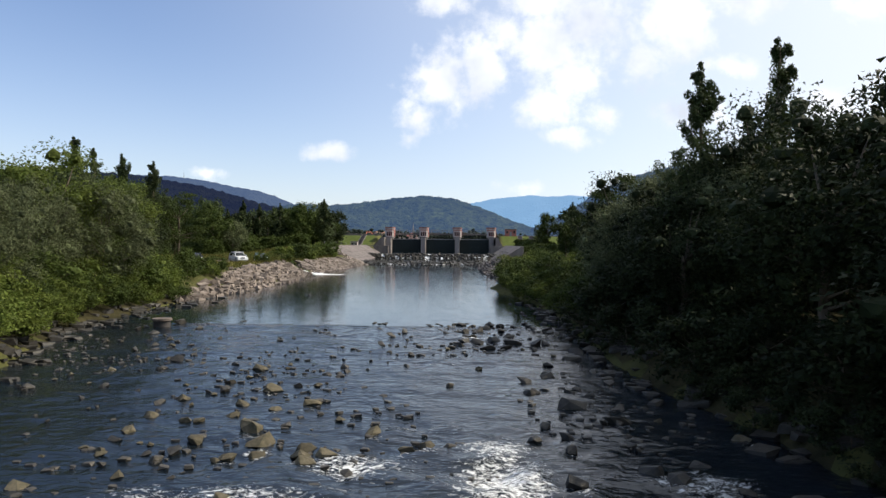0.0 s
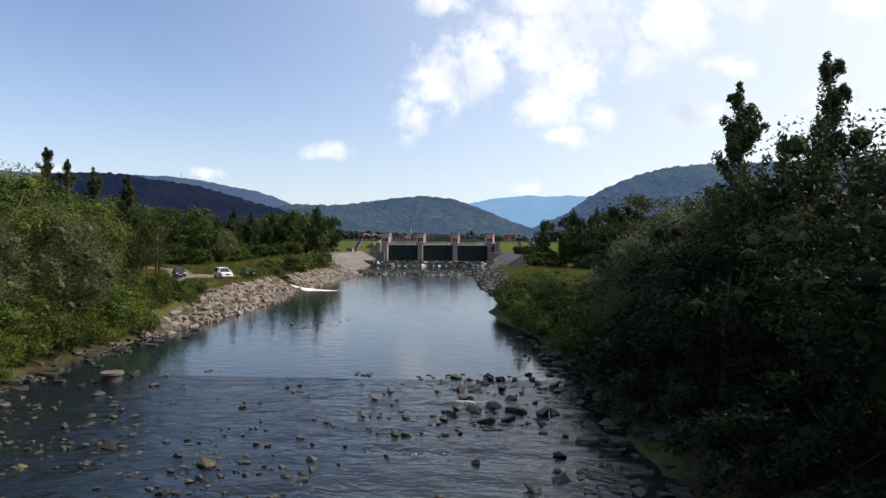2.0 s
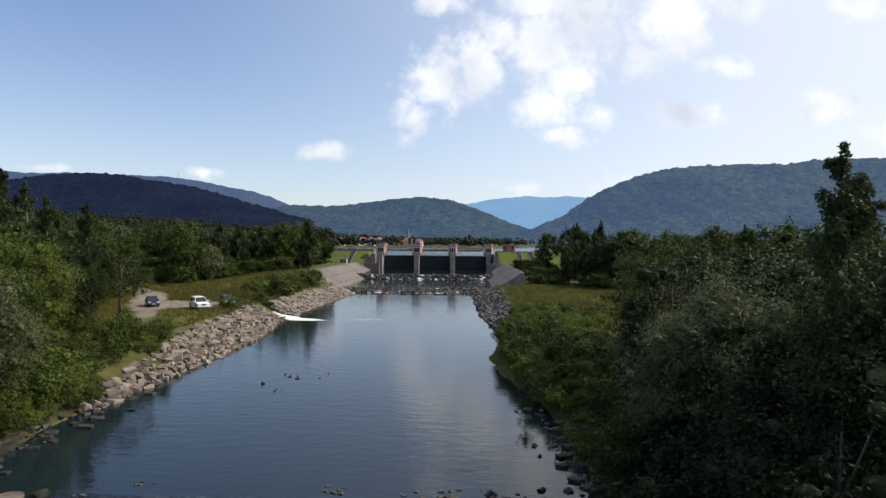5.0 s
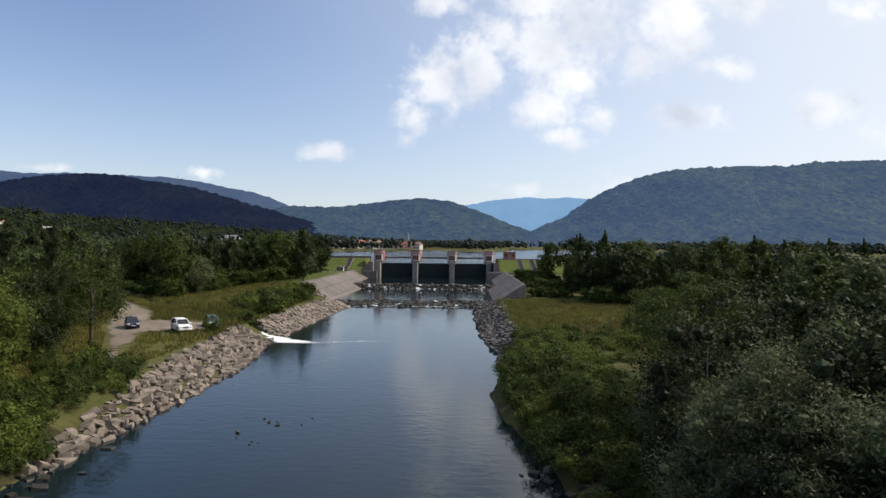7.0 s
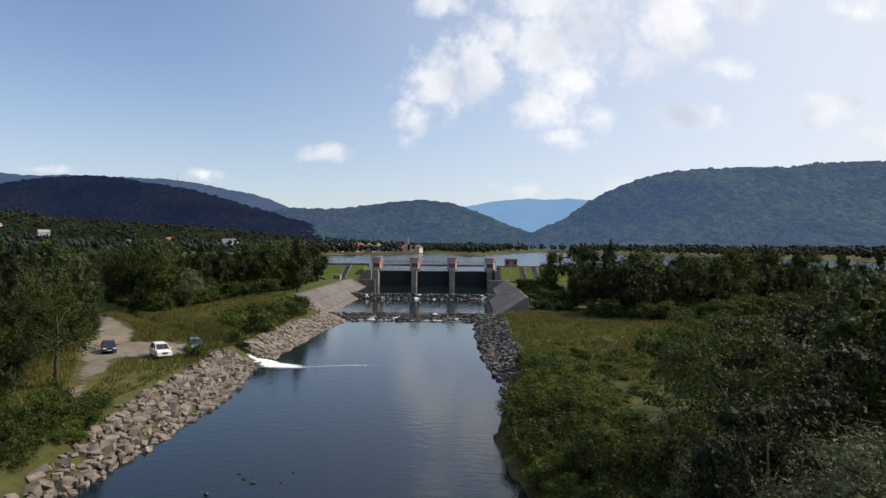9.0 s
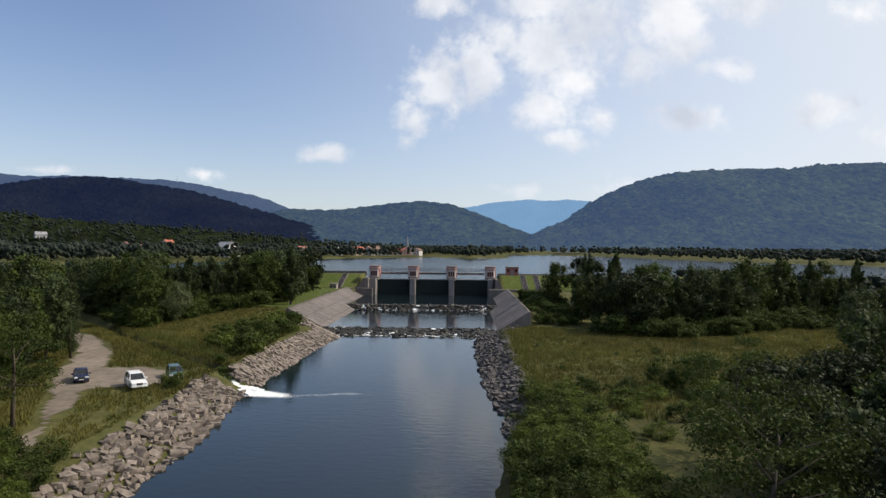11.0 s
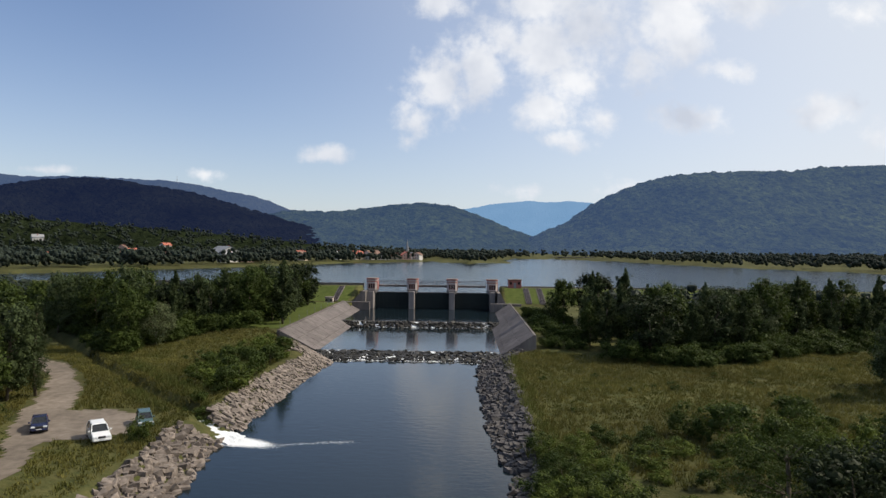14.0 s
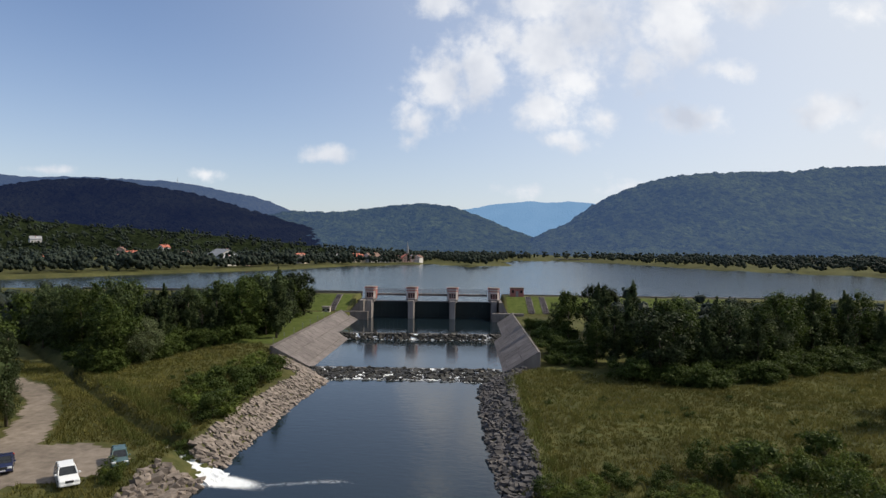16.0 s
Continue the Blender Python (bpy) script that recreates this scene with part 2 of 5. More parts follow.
def water_material(name, deep, chop, chop_scale, rough=0.04, foam=False, wave=0.06):
    m = bpy.data.materials.new(name)
    m.use_nodes = True
    ns, ln = m.node_tree.nodes, m.node_tree.links
    b = ns["Principled BSDF"]
    b.inputs["Base Color"].default_value = (*deep, 1)
    b.inputs["Roughness"].default_value, b.inputs["IOR"].default_value = rough, 1.33
    pos = ns.new("ShaderNodeNewGeometry")
    mp = ns.new("ShaderNodeMapping")
    mp.inputs["Scale"].default_value = (0.55, 1.0, 1.0)
    ln.new(pos.outputs["Position"], mp.inputs["Vector"])
    last = None
    for sc, st, dist in ((chop_scale, chop, wave), (chop_scale * 4.0, chop * 0.55, wave * 0.3)):
        n = ns.new("ShaderNodeTexNoise")
        n.inputs["Scale"].default_value, n.inputs["Detail"].default_value = sc, 3
        n.inputs["Distortion"].default_value = 0.6
        ln.new(mp.outputs[0], n.inputs["Vector"])
        bp = ns.new("ShaderNodeBump")
        bp.inputs["Strength"].default_value, bp.inputs["Distance"].default_value = st, dist
        ln.new(n.outputs["Fac"], bp.inputs["Height"])
        if last:
            ln.new(last, bp.inputs["Normal"])
        last = bp.outputs[0]
    ln.new(last, b.inputs["Normal"])
    if foam:
        at = ns.new("ShaderNodeAttribute")
        at.attribute_name = "foam"
        n = ns.new("ShaderNodeTexNoise")
        n.inputs["Scale"].default_value, n.inputs["Detail"].default_value, n.inputs["Roughness"].default_value = 6.5, 9, 0.75
        n.inputs["Distortion"].default_value = 1.2
        ln.new(mp.outputs[0], n.inputs["Vector"])
        add = ns.new("ShaderNodeMath")
        add.operation = "ADD"
        ln.new(at.outputs["Fac"], add.inputs[0])
        ln.new(n.outputs["Fac"], add.inputs[1])
        rg = ns.new("ShaderNodeMapRange")
        rg.inputs["From Min"].default_value, rg.inputs["From Max"].default_value = 0.72, 0.83
        ln.new(add.outputs[0], rg.inputs["Value"])
        white = ns.new("ShaderNodeBsdfPrincipled")
        white.inputs["Base Color"].default_value, white.inputs["Roughness"].default_value = (0.8, 0.82, 0.83, 1), 0.6
        bp = ns.new("ShaderNodeBump")
        bp.inputs["Strength"].default_value, bp.inputs["Distance"].default_value = 0.8, 0.12
        ln.new(n.outputs["Fac"], bp.inputs["Height"])
        ln.new(bp.outputs[0], white.inputs["Normal"])
        ms = ns.new("ShaderNodeMixShader")
        ln.new(rg.outputs[0], ms.inputs[0])
        ln.new(b.outputs[0], ms.inputs[1])
        ln.new(white.outputs[0], ms.inputs[2])
        ln.new(ms.outputs[0], ns["Material Output"].inputs["Surface"])
    return m


M_RIVER = water_material("river_water", (0.007, 0.011, 0.016), 1.0, 1.7, foam=True, wave=0.11)
M_POOL = water_material("still_water", (0.008, 0.015, 0.020), 0.32, 1.3, foam=True)
M_LAKE = water_material("lake_water", (0.012, 0.022, 0.028), 0.9, 0.5, rough=0.16, wave=0.12)


# ---- helpers of this scene ----
def finish(ob, mat, smooth=False):
    ob.data.materials.append(mat)
    if smooth:
        ob.data.polygons.foreach_set("use_smooth", [True] * len(ob.data.polygons))
    return ob


def part(name, bm, mat, parent=None, label="", smooth=False):
    me = bpy.data.meshes.new(name)
    bm.to_mesh(me)
    bm.free()
    ob = finish(new(name, me), mat, smooth)
    ob.parent = parent
    if label:
        tagged(ob, label)
    return ob


def raw(name, verts, faces, mat, parent=None, smooth=False):
    me = bpy.data.meshes.new(name)
    me.from_pydata([tuple(v) for v in verts], [], [tuple(f) for f in faces])
    me.update()
    ob = finish(new(name, me), mat, smooth)
    ob.parent = parent
    return ob


def quads(name, verts, faces, mat, parent=None, smooth=False):
    """A mesh from numpy arrays; all faces have the same number of corners."""
    verts, faces = np.asarray(verts, np.float32), np.asarray(faces, np.int32)
    k = faces.shape[1]
    me = bpy.data.meshes.new(name)
    me.vertices.add(len(verts))
    me.vertices.foreach_set("co", verts.ravel())
    me.loops.add(faces.size)
    me.loops.foreach_set("vertex_index", faces.ravel())
    me.polygons.add(len(faces))
    me.polygons.foreach_set("loop_start", np.arange(0, faces.size, k, dtype=np.int32))
    me.update(calc_edges=True)
    me.polygons.foreach_set("use_smooth", [smooth] * len(faces))
    ob = finish(new(name, me), mat, smooth)
    ob.parent = parent
    return ob


def empty(name, m=None):
    ob = new(name)
    ob.empty_display_size = 0.3
    if m is not None:
        ob.matrix_basis = m
    return ob


def box(bm, x0, x1, y0, y1, z0, z1, bevel=0.0):
    r = bmesh.ops.create_cube(bm, size=1, matrix=Matrix.Translation(((x0 + x1) / 2, (y0 + y1) / 2, (z0 + z1) / 2)) @ Matrix.Diagonal((x1 - x0, y1 - y0, z1 - z0, 1)))
    if bevel:
        es = {e for v in r["verts"] for e in v.link_edges}
        bmesh.ops.bevel(bm, geom=list(es), offset=bevel, segments=1, affect="EDGES")
    return bm


def boxed(*a, bevel=0.0):
    return box(bmesh.new(), *a, bevel=bevel)


def prism(bm, outline, y0, y1):
    """A solid from an outline in x and z, from y0 to y1."""
    f = bm.faces.new([bm.verts.new((x, y0, z)) for x, z in outline])
    g = bmesh.ops.extrude_face_region(bm, geom=[f])
    bmesh.ops.translate(bm, vec=(0, y1 - y0, 0), verts=[v for v in g["geom"] if isinstance(v, bmesh.types.BMVert)])
    bmesh.ops.recalc_face_normals(bm, faces=bm.faces)
    return bm


def cyl(bm, r0, r1, z0, z1, n=10, at=(0, 0), m=None):
    mm = Matrix.Translation((at[0], at[1], (z0 + z1) / 2))
    if m is not None:
        mm = m
    bmesh.ops.create_cone(bm, cap_ends=True, segments=n, radius1=r0, radius2=r1, depth=z1 - z0, matrix=mm)
    return bm


def limb(bm, a, b, r0, r1, n=6):
    a, b = Vector(a), Vector(b)
    m = Matrix.Translation((a + b) / 2) @ (b - a).to_track_quat("Z", "Y").to_matrix().to_4x4()
    return cyl(bm, r0, r1, 0, (b - a).length, n, m=m)


def grid_noise(x, y, scale, seed=0.0):
    """Smooth value noise on arrays, -1 to 1."""
    def h(i, j):
        return np.modf(np.abs(np.sin(i * 127.1 + j * 311.7 + seed * 17.3) * 43758.5453))[0]
    x, y = np.asarray(x, float) / scale, np.asarray(y, float) / scale
    i, j = np.floor(x), np.floor(y)
    u, v = x - i, y - j
    u, v = u * u * (3 - 2 * u), v * v * (3 - 2 * v)
    return 2 * ((h(i, j) * (1 - u) + h(i + 1, j) * u) * (1 - v) + (h(i, j + 1) * (1 - u) + h(i + 1, j + 1) * u) * v) - 1


# ---- the lie of the land ----
LEFT_EDGE = [(-80, -17), (0, -17), (20, -19), (27, -21.3), (38, -25.6), (54, -26.9), (65, -27.2), (79, -26.7), (93, -26.7), (107, -28), (113, -29),
             (127, -28.5), (150, -28.3), (160, -27.6), (171, -26.6), (181, -31.0)]
RIGHT_EDGE = [(-80, 12), (0, 12), (13, 11), (18, 10), (22, 9), (28, 7.6), (47, 6.6), (53, 7.2), (66, 5.6), (76, 3.2), (84, 3.0), (93, 4.1), (107, 6.2), (118, 4.3),
              (127, 4.1), (143, 3.6), (161, 3.4), (168, 3.6), (181, 8.0)]
DITCH = [(-28.5, 118.3), (-34.5, 123.6), (-40.8, 129.6), (-52.2, 141.5), (-64.1, 154.4), (-82, 174.5), (-110, 205)]
SHORE = [(-250, 283), (-238, 330), (-206, 393), (-177, 456), (-134, 522), (-110, 614), (-66, 668), (-37, 722), (-20, 690), (3, 650), (45, 700),
         (69, 731), (30, 780), (60, 900), (125, 978), (186, 833), (223, 660), (264, 586), (297, 529), (335, 440), (350, 283)]
ROAD = [(-34, 78), (-39.5, 92), (-43.5, 101), (-48.5, 112), (-53, 122), (-58, 133), (-64, 143), (-72, 152), (-88, 163)]
LAKE_Z, MID_Z, UP_Z = 7.3, 0.62, 2.1


def edge(table, y):
    return np.interp(y, [a for a, _ in table], [b for _, b in table])


def line_dist(line, x, y, closed=False):
    best = np.full(np.shape(x), 1e9)
    pts = list(line) + ([line[0]] if closed else [])
    for (ax, ay), (bx, by) in zip(pts, pts[1:]):
        dx, dy = bx - ax, by - ay
        t = np.clip(((x - ax) * dx + (y - ay) * dy) / (dx * dx + dy * dy), 0, 1)
        best = np.minimum(best, np.hypot(x - ax - t * dx, y - ay - t * dy))
    return best


def inside(poly, x, y):
    odd = np.zeros(np.shape(x), bool)
    for (ax, ay), (bx, by) in zip(poly, poly[1:] + poly[:1]):
        if ay != by:
            odd ^= ((ay > y) != (by > y)) & (x < (bx - ax) * (y - ay) / (by - ay) + ax)
    return odd


def water_z(y):
    return np.where(np.asarray(y) > 44, 0.0, -0.012 * (44 - np.maximum(y, -60)))


def height(x, y):
    x, y = np.asarray(x, float), np.asarray(y, float)
    le, re = edge(LEFT_EDGE, y), edge(RIGHT_EDGE, y)
    dl, dr = le - x, x - re
    near = np.clip((181 - y) / 10, 0, 1)
    plain_l = 2.25 + 2.3 * np.clip((y - 163) / 24, 0, 1) * np.clip((x + 75) / 25, 0, 1) + 0.25 * grid_noise(x, y, 14) + 0.12 * grid_noise(x, y, 5, 3)
    plain_r = 1.9 + 0.3 * grid_noise(x, y, 17, 1) + 0.15 * grid_noise(x, y, 6, 2) + 2.6 * np.clip((y - 178) / 40, 0, 1) * np.clip((60 - x) / 25, 0, 1)
    ragged = 0.35 * grid_noise(x, y, 3.2, 5)
    left = np.minimum(plain_l, -0.05 + 0.46 * (dl + ragged))
    right = np.minimum(plain_r, -0.05 + 0.42 * (dr + ragged))
    bed = -0.25 - 0.25 * np.minimum(np.minimum(-dl, -dr), 4) + water_z(y)
    z = np.where(dl > 0, left, np.where(dr > 0, right, bed))
    # trapezoid basin between the two weirs
    basin = (y > 178) & (y <= 258)
    zl = np.where(x < -40.2, plain_l, -1.2)
    zr = np.where(x > 15.4, plain_r, -1.2)
    z = np.where(basin, np.where(x < -11, zl, zr), z)
    # side ditch
    dd = line_dist(DITCH, x, y)
    z = np.where((dl > 0) & (y < 215), np.minimum(z, 0.3 + np.maximum(0, dd - 0.5) * 1.9), z)
    # earth dam
    bank = np.clip(4.6 + (y - 258) * 0.29, 2, 8.9)
    dam = (y > 254) & (y < 283)
    z = np.where(dam, np.where((x < -36.5) | (x > 13), np.maximum(bank, 2.2), -1.2), z)
    # lake and the land round it
    ds = line_dist(SHORE, x, y, True)
    wet = inside(SHORE, x, y)
    out = 7.3 + np.minimum(ds * 0.4, 1.5) + np.clip((y - 700) / 500, 0, 1) * 2
    z = np.where(y >= 283, np.where(wet, np.maximum(4.0, 7.6 - ds * 0.4), out), z)
    z = np.where((y >= 283) & (y < 291) & (x > -36.5) & (x < 13), -1.2, z)
    far = np.clip((np.abs(x) - 400) / 200, 0, 1) * (y < 700)
    return z * (1 - far) + far * 4.0


def spaced(dense0, dense1, step, lo, hi, grow=1.13):
    a = list(np.arange(dense0, dense1 + step / 2, step))
    s = step
    while a[-1] < hi:
        s *= grow
        a.append(a[-1] + s)
    s = step
    while a[0] > lo:
        s *= grow
        a.insert(0, a[0] - s)
    return np.array(a)


def sheet(name, xs, ys, zfun, mat, smooth=True):
    gx, gy = np.meshgrid(xs, ys)
    v = np.stack([gx.ravel(), gy.ravel(), np.asarray(zfun(gx, gy)).ravel()], 1)
    nx, ny = len(xs), len(ys)
    i = (np.arange(ny - 1)[:, None] * nx + np.arange(nx - 1)[None]).ravel()
    return quads(name, v, np.stack([i, i + 1, i + nx + 1, i + nx], 1), mat, smooth=smooth)


ground = tagged(sheet("ground", spaced(-95, 75, 0.9, -3500, 3500), spaced(0, 292, 1.1, -120, 4900), height, M_GROUND),
                "grassy river valley floor with worn earth banks", "ground", kind="structure")


# ---- water ----
# larger boulders of the rapids: x, y, width
BIG_DRY = [(-9.7, 28.7, 1.0), (-7.9, 24.7, 1.0), (-8.3, 22.3, 0.75), (-8.3, 18.1, 0.9), (-7.0, 19.4, 1.1), (-6.2, 17.9, 1.2), (-6.0, 16.9, 0.65), (-4.8, 16.9, 0.8), (-4.0, 17.0, 0.8), (-6.8, 16.7, 0.65),
           (-9.1, 20.3, 0.75), (-6.9, 21.8, 0.7), (-5.8, 22.7, 0.85), (-3.0, 19.2, 0.8), (-1.8, 17.6, 0.6), (-1.2, 18.0, 0.7), (-9.1, 15.1, 0.5), (-5.9, 13.9, 0.6), (-11.2, 14.3, 0.7), (8.5, 19.1, 0.9)]
BIG_WET = [(-9.8, 24.5, 0.7), (-11.5, 22.5, 0.6), (-0.5, 18.0, 0.45), (-3.2, 15.6, 0.5), (-6.3, 27.6, 0.6), (-5.7, 27.3, 0.55), (-14.4, 30.5, 1.0), (3.8, 22.7, 1.2), (2.6, 20.2, 0.7), (3.1, 19.1, 0.75), (5.1, 20.9, 1.0),
           (3.1, 17.9, 0.7), (2.8, 15.1, 0.9), (4.9, 16.1, 1.0), (5.5, 15.5, 0.9), (2.5, 24.9, 0.85), (2.5, 26.9, 0.9), (3.6, 27.8, 0.9), (4.0, 36.6, 1.3), (1.6, 37.8, 1.3), (-0.2, 37.3, 1.3), (2.6, 37.0, 1.3)]
FOAM = [(1.0, 15.2, 1.7, 2.6, 0.38), (0.9, 17.8, 1.4, 1.3, 0.34), (-3.2, 16.3, 1.8, 1.3, 0.34), (-5.5, 14.0, 2.5, 0.8, 0.30), (-8.0, 14.0, 1.5, 0.8, 0.25), (6.2, 15.2, 1.4, 1.2, 0.32),
        (6.0, 13.5, 1.0, 0.8, 0.25), (-1.0, 20.0, 1.6, 0.8, 0.20), (-1.5, 30.5, 3.0, 0.8, 0.18), (0.5, 38.6, 2.0, 0.7, 0.26), (1.0, 25.0, 2.4, 1.0, 0.14), (-2.6, 41.2, 1.0, 0.5, 0.18), (4.5, 22.0, 1.4, 1.2, 0.12)]
FOAM += [(x + 0.15 * w, y - 0.65 * w, 0.45 * w, 0.5 * w, 0.16 + 0.012 * max(0, 30 - y)) for x, y, w in BIG_DRY + BIG_WET if x > -8]


def foam_at(x, y):
    f = np.zeros(np.shape(x))
    for cx, cy, rx, ry, amt in FOAM:
        f = np.maximum(f, 0.74 * amt * np.exp(-((x - cx) / rx) ** 2 - ((y - cy) / ry) ** 2))
    return f


def rapid_z(x, y):
    rough = np.clip((45.5 + 1.3 * grid_noise(x, y * 0, 5, 6) - y) / 2.5, 0, 1)
    f = foam_at(x, y)
    z = 0.05 * grid_noise(x * 0.6, y, 1.5, 1) + 0.04 * grid_noise(x * 0.6, y, 0.75, 2) + f * (0.8 * grid_noise(x, y, 0.8, 3) + 0.25 * grid_noise(x, y, 0.36, 4) + 0.2)
    return water_z(y) + rough * z


def add_foam(ob, values):
    at = ob.data.attributes.new("foam", "FLOAT", "POINT")
    at.data.foreach_set("value", np.asarray(values, np.float32).ravel())


xs, ys = np.arange(-30, 12.1, 0.3), np.concatenate([np.arange(-60, 4, 1.5), np.arange(4, 44.2, 0.3)])
rapids = tagged(sheet("river_rapids", xs, ys, rapid_z, M_RIVER), "shallow broken river water with white foam", "water", kind="structure")
gx, gy = np.meshgrid(xs, ys)
add_foam(rapids, foam_at(gx, gy) + 0.02)
xs, ys = np.arange(-33, 12.1, 0.5), np.arange(43.8, 177, 0.5)
pool = tagged(sheet("river_pool", xs, ys, lambda x, y: np.full(x.shape, -0.004), M_POOL), "calm dark blue river pool below the weir", "water", kind="structure")
gx, gy = np.meshgrid(xs, ys)
outflow = 0.75 * np.exp(-((gy - 118.0 + 0.28 * (gx + 29)) / 2.0) ** 2) * np.clip(1.15 - (gx + 29) / 9, 0, 1)
streak = 0.27 * np.exp(-((gy - 117.3 - 0.8 * np.sin(gx * 0.35)) / (0.5 + 0.06 * (gx + 26))) ** 2) * np.clip((gx + 27) / 3, 0, 1) * np.clip((-8 - gx) / 6, 0, 1)
toe = 0.3 * np.exp(-((gy - 173.2 + 4.2 * np.clip(np.abs(gx + 11.8) / 20.6, 0, 1) ** 4) / 0.8) ** 2)
add_foam(pool, np.maximum(np.maximum(outflow, streak), toe) - 0.05)
xs, ys = np.linspace(-33, 10, 60), np.linspace(181, 226, 60)
mid = tagged(sheet("weir_basin_water", xs, ys, lambda x, y: np.full(x.shape, MID_Z), M_POOL), "still water between the two weirs", "water", kind="structure")
gx, gy = np.meshgrid(xs, ys)
add_foam(mid, 0.3 * np.exp(-((gy - 223) / 0.8) ** 2) - 0.1)
xs, ys = np.linspace(-36.4, 13, 40), np.linspace(226, 272, 40)
up = tagged(sheet("gate_basin_water", xs, ys, lambda x, y: np.full(x.shape, UP_Z), M_POOL), "still dark water in front of the gates", "water", kind="structure")
add_foam(up, np.full(1600, -0.3))
lake = tagged(sheet("lake_water", spaced(-260, 360, 20, -270, 370), np.concatenate([[271.5], np.arange(290, 1010, 20)]), lambda x, y: np.full(x.shape, LAKE_Z), M_LAKE),
              "broad blue reservoir behind the dam", "water", kind="structure")

# ---- hills ----
def hill(name, label, y0, ridge, front, back, base, a, b, cell, glow, bumps=9.0, step=12.0):
    """A wooded hill: a ridge line over x at the distance y0, falling to its base in front and behind. glow: blue haze
    put in as emission.
    """
    rx, rz = [p[0] for p in ridge], [p[1] for p in ridge]
    xs = np.arange(rx[0], rx[-1] + step, step)
    ys = np.concatenate([np.linspace(y0 - front, y0, int(front / step) + 2), np.linspace(y0, y0 + back, 6)[1:]])

    def zf(x, y):
        top = np.interp(x, rx, rz)
        t = np.clip(np.where(y < y0, (y0 - y) / front, (y - y0) / back), 0, 1)
        prof = 0.5 + 0.5 * np.cos(math.pi * t ** 0.85)
        z = base + (top - base) * prof
        z = z + prof * (1 - prof) * 4 * (top - base) * 0.13 * grid_noise(x + 0.35 * y, y * 0.25, 210, y0)
        return z + (np.abs(grid_noise(x, y, cell, 7)) - 0.35 + 0.5 * np.abs(grid_noise(x, y, cell * 0.55, 8))) * bumps * np.clip((top - base) / 40, 0, 1)
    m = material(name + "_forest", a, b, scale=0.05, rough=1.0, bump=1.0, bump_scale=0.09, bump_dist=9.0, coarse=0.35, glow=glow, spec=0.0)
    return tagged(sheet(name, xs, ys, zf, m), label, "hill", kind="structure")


# blue glow on all but the village slope stands in for distance haze
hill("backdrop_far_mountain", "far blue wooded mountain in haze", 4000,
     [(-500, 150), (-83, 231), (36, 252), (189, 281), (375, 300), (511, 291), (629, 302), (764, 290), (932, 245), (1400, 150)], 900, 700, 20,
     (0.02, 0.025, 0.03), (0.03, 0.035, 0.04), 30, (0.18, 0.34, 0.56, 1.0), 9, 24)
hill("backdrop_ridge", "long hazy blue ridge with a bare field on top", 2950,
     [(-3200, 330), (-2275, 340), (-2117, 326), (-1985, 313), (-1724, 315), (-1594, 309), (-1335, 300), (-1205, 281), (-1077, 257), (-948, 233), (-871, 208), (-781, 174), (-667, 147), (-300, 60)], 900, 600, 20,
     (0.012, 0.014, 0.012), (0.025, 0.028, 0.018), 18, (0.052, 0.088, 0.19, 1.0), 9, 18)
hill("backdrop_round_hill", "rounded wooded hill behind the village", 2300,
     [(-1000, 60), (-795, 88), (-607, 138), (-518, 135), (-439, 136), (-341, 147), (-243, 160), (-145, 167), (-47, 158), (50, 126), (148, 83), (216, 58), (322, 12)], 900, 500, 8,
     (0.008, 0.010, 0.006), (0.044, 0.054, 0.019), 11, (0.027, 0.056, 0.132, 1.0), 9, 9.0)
# shade over this hill is put into its near-black base colours
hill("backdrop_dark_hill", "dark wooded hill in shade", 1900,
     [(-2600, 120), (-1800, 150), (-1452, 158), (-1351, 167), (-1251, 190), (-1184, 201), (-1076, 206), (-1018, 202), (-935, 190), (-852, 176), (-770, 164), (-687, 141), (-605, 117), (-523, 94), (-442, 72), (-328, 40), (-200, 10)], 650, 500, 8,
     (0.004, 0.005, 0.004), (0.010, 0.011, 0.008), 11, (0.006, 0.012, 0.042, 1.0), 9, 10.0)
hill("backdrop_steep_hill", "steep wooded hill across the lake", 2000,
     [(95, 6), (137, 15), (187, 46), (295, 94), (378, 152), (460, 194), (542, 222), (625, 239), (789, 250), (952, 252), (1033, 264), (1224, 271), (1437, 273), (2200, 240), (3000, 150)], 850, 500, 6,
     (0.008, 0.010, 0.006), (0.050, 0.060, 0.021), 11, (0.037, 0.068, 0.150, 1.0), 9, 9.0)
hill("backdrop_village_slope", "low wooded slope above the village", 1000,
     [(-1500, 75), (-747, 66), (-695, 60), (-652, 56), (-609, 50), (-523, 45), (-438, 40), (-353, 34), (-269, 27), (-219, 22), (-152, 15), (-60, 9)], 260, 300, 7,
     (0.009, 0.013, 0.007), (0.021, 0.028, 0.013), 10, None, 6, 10)


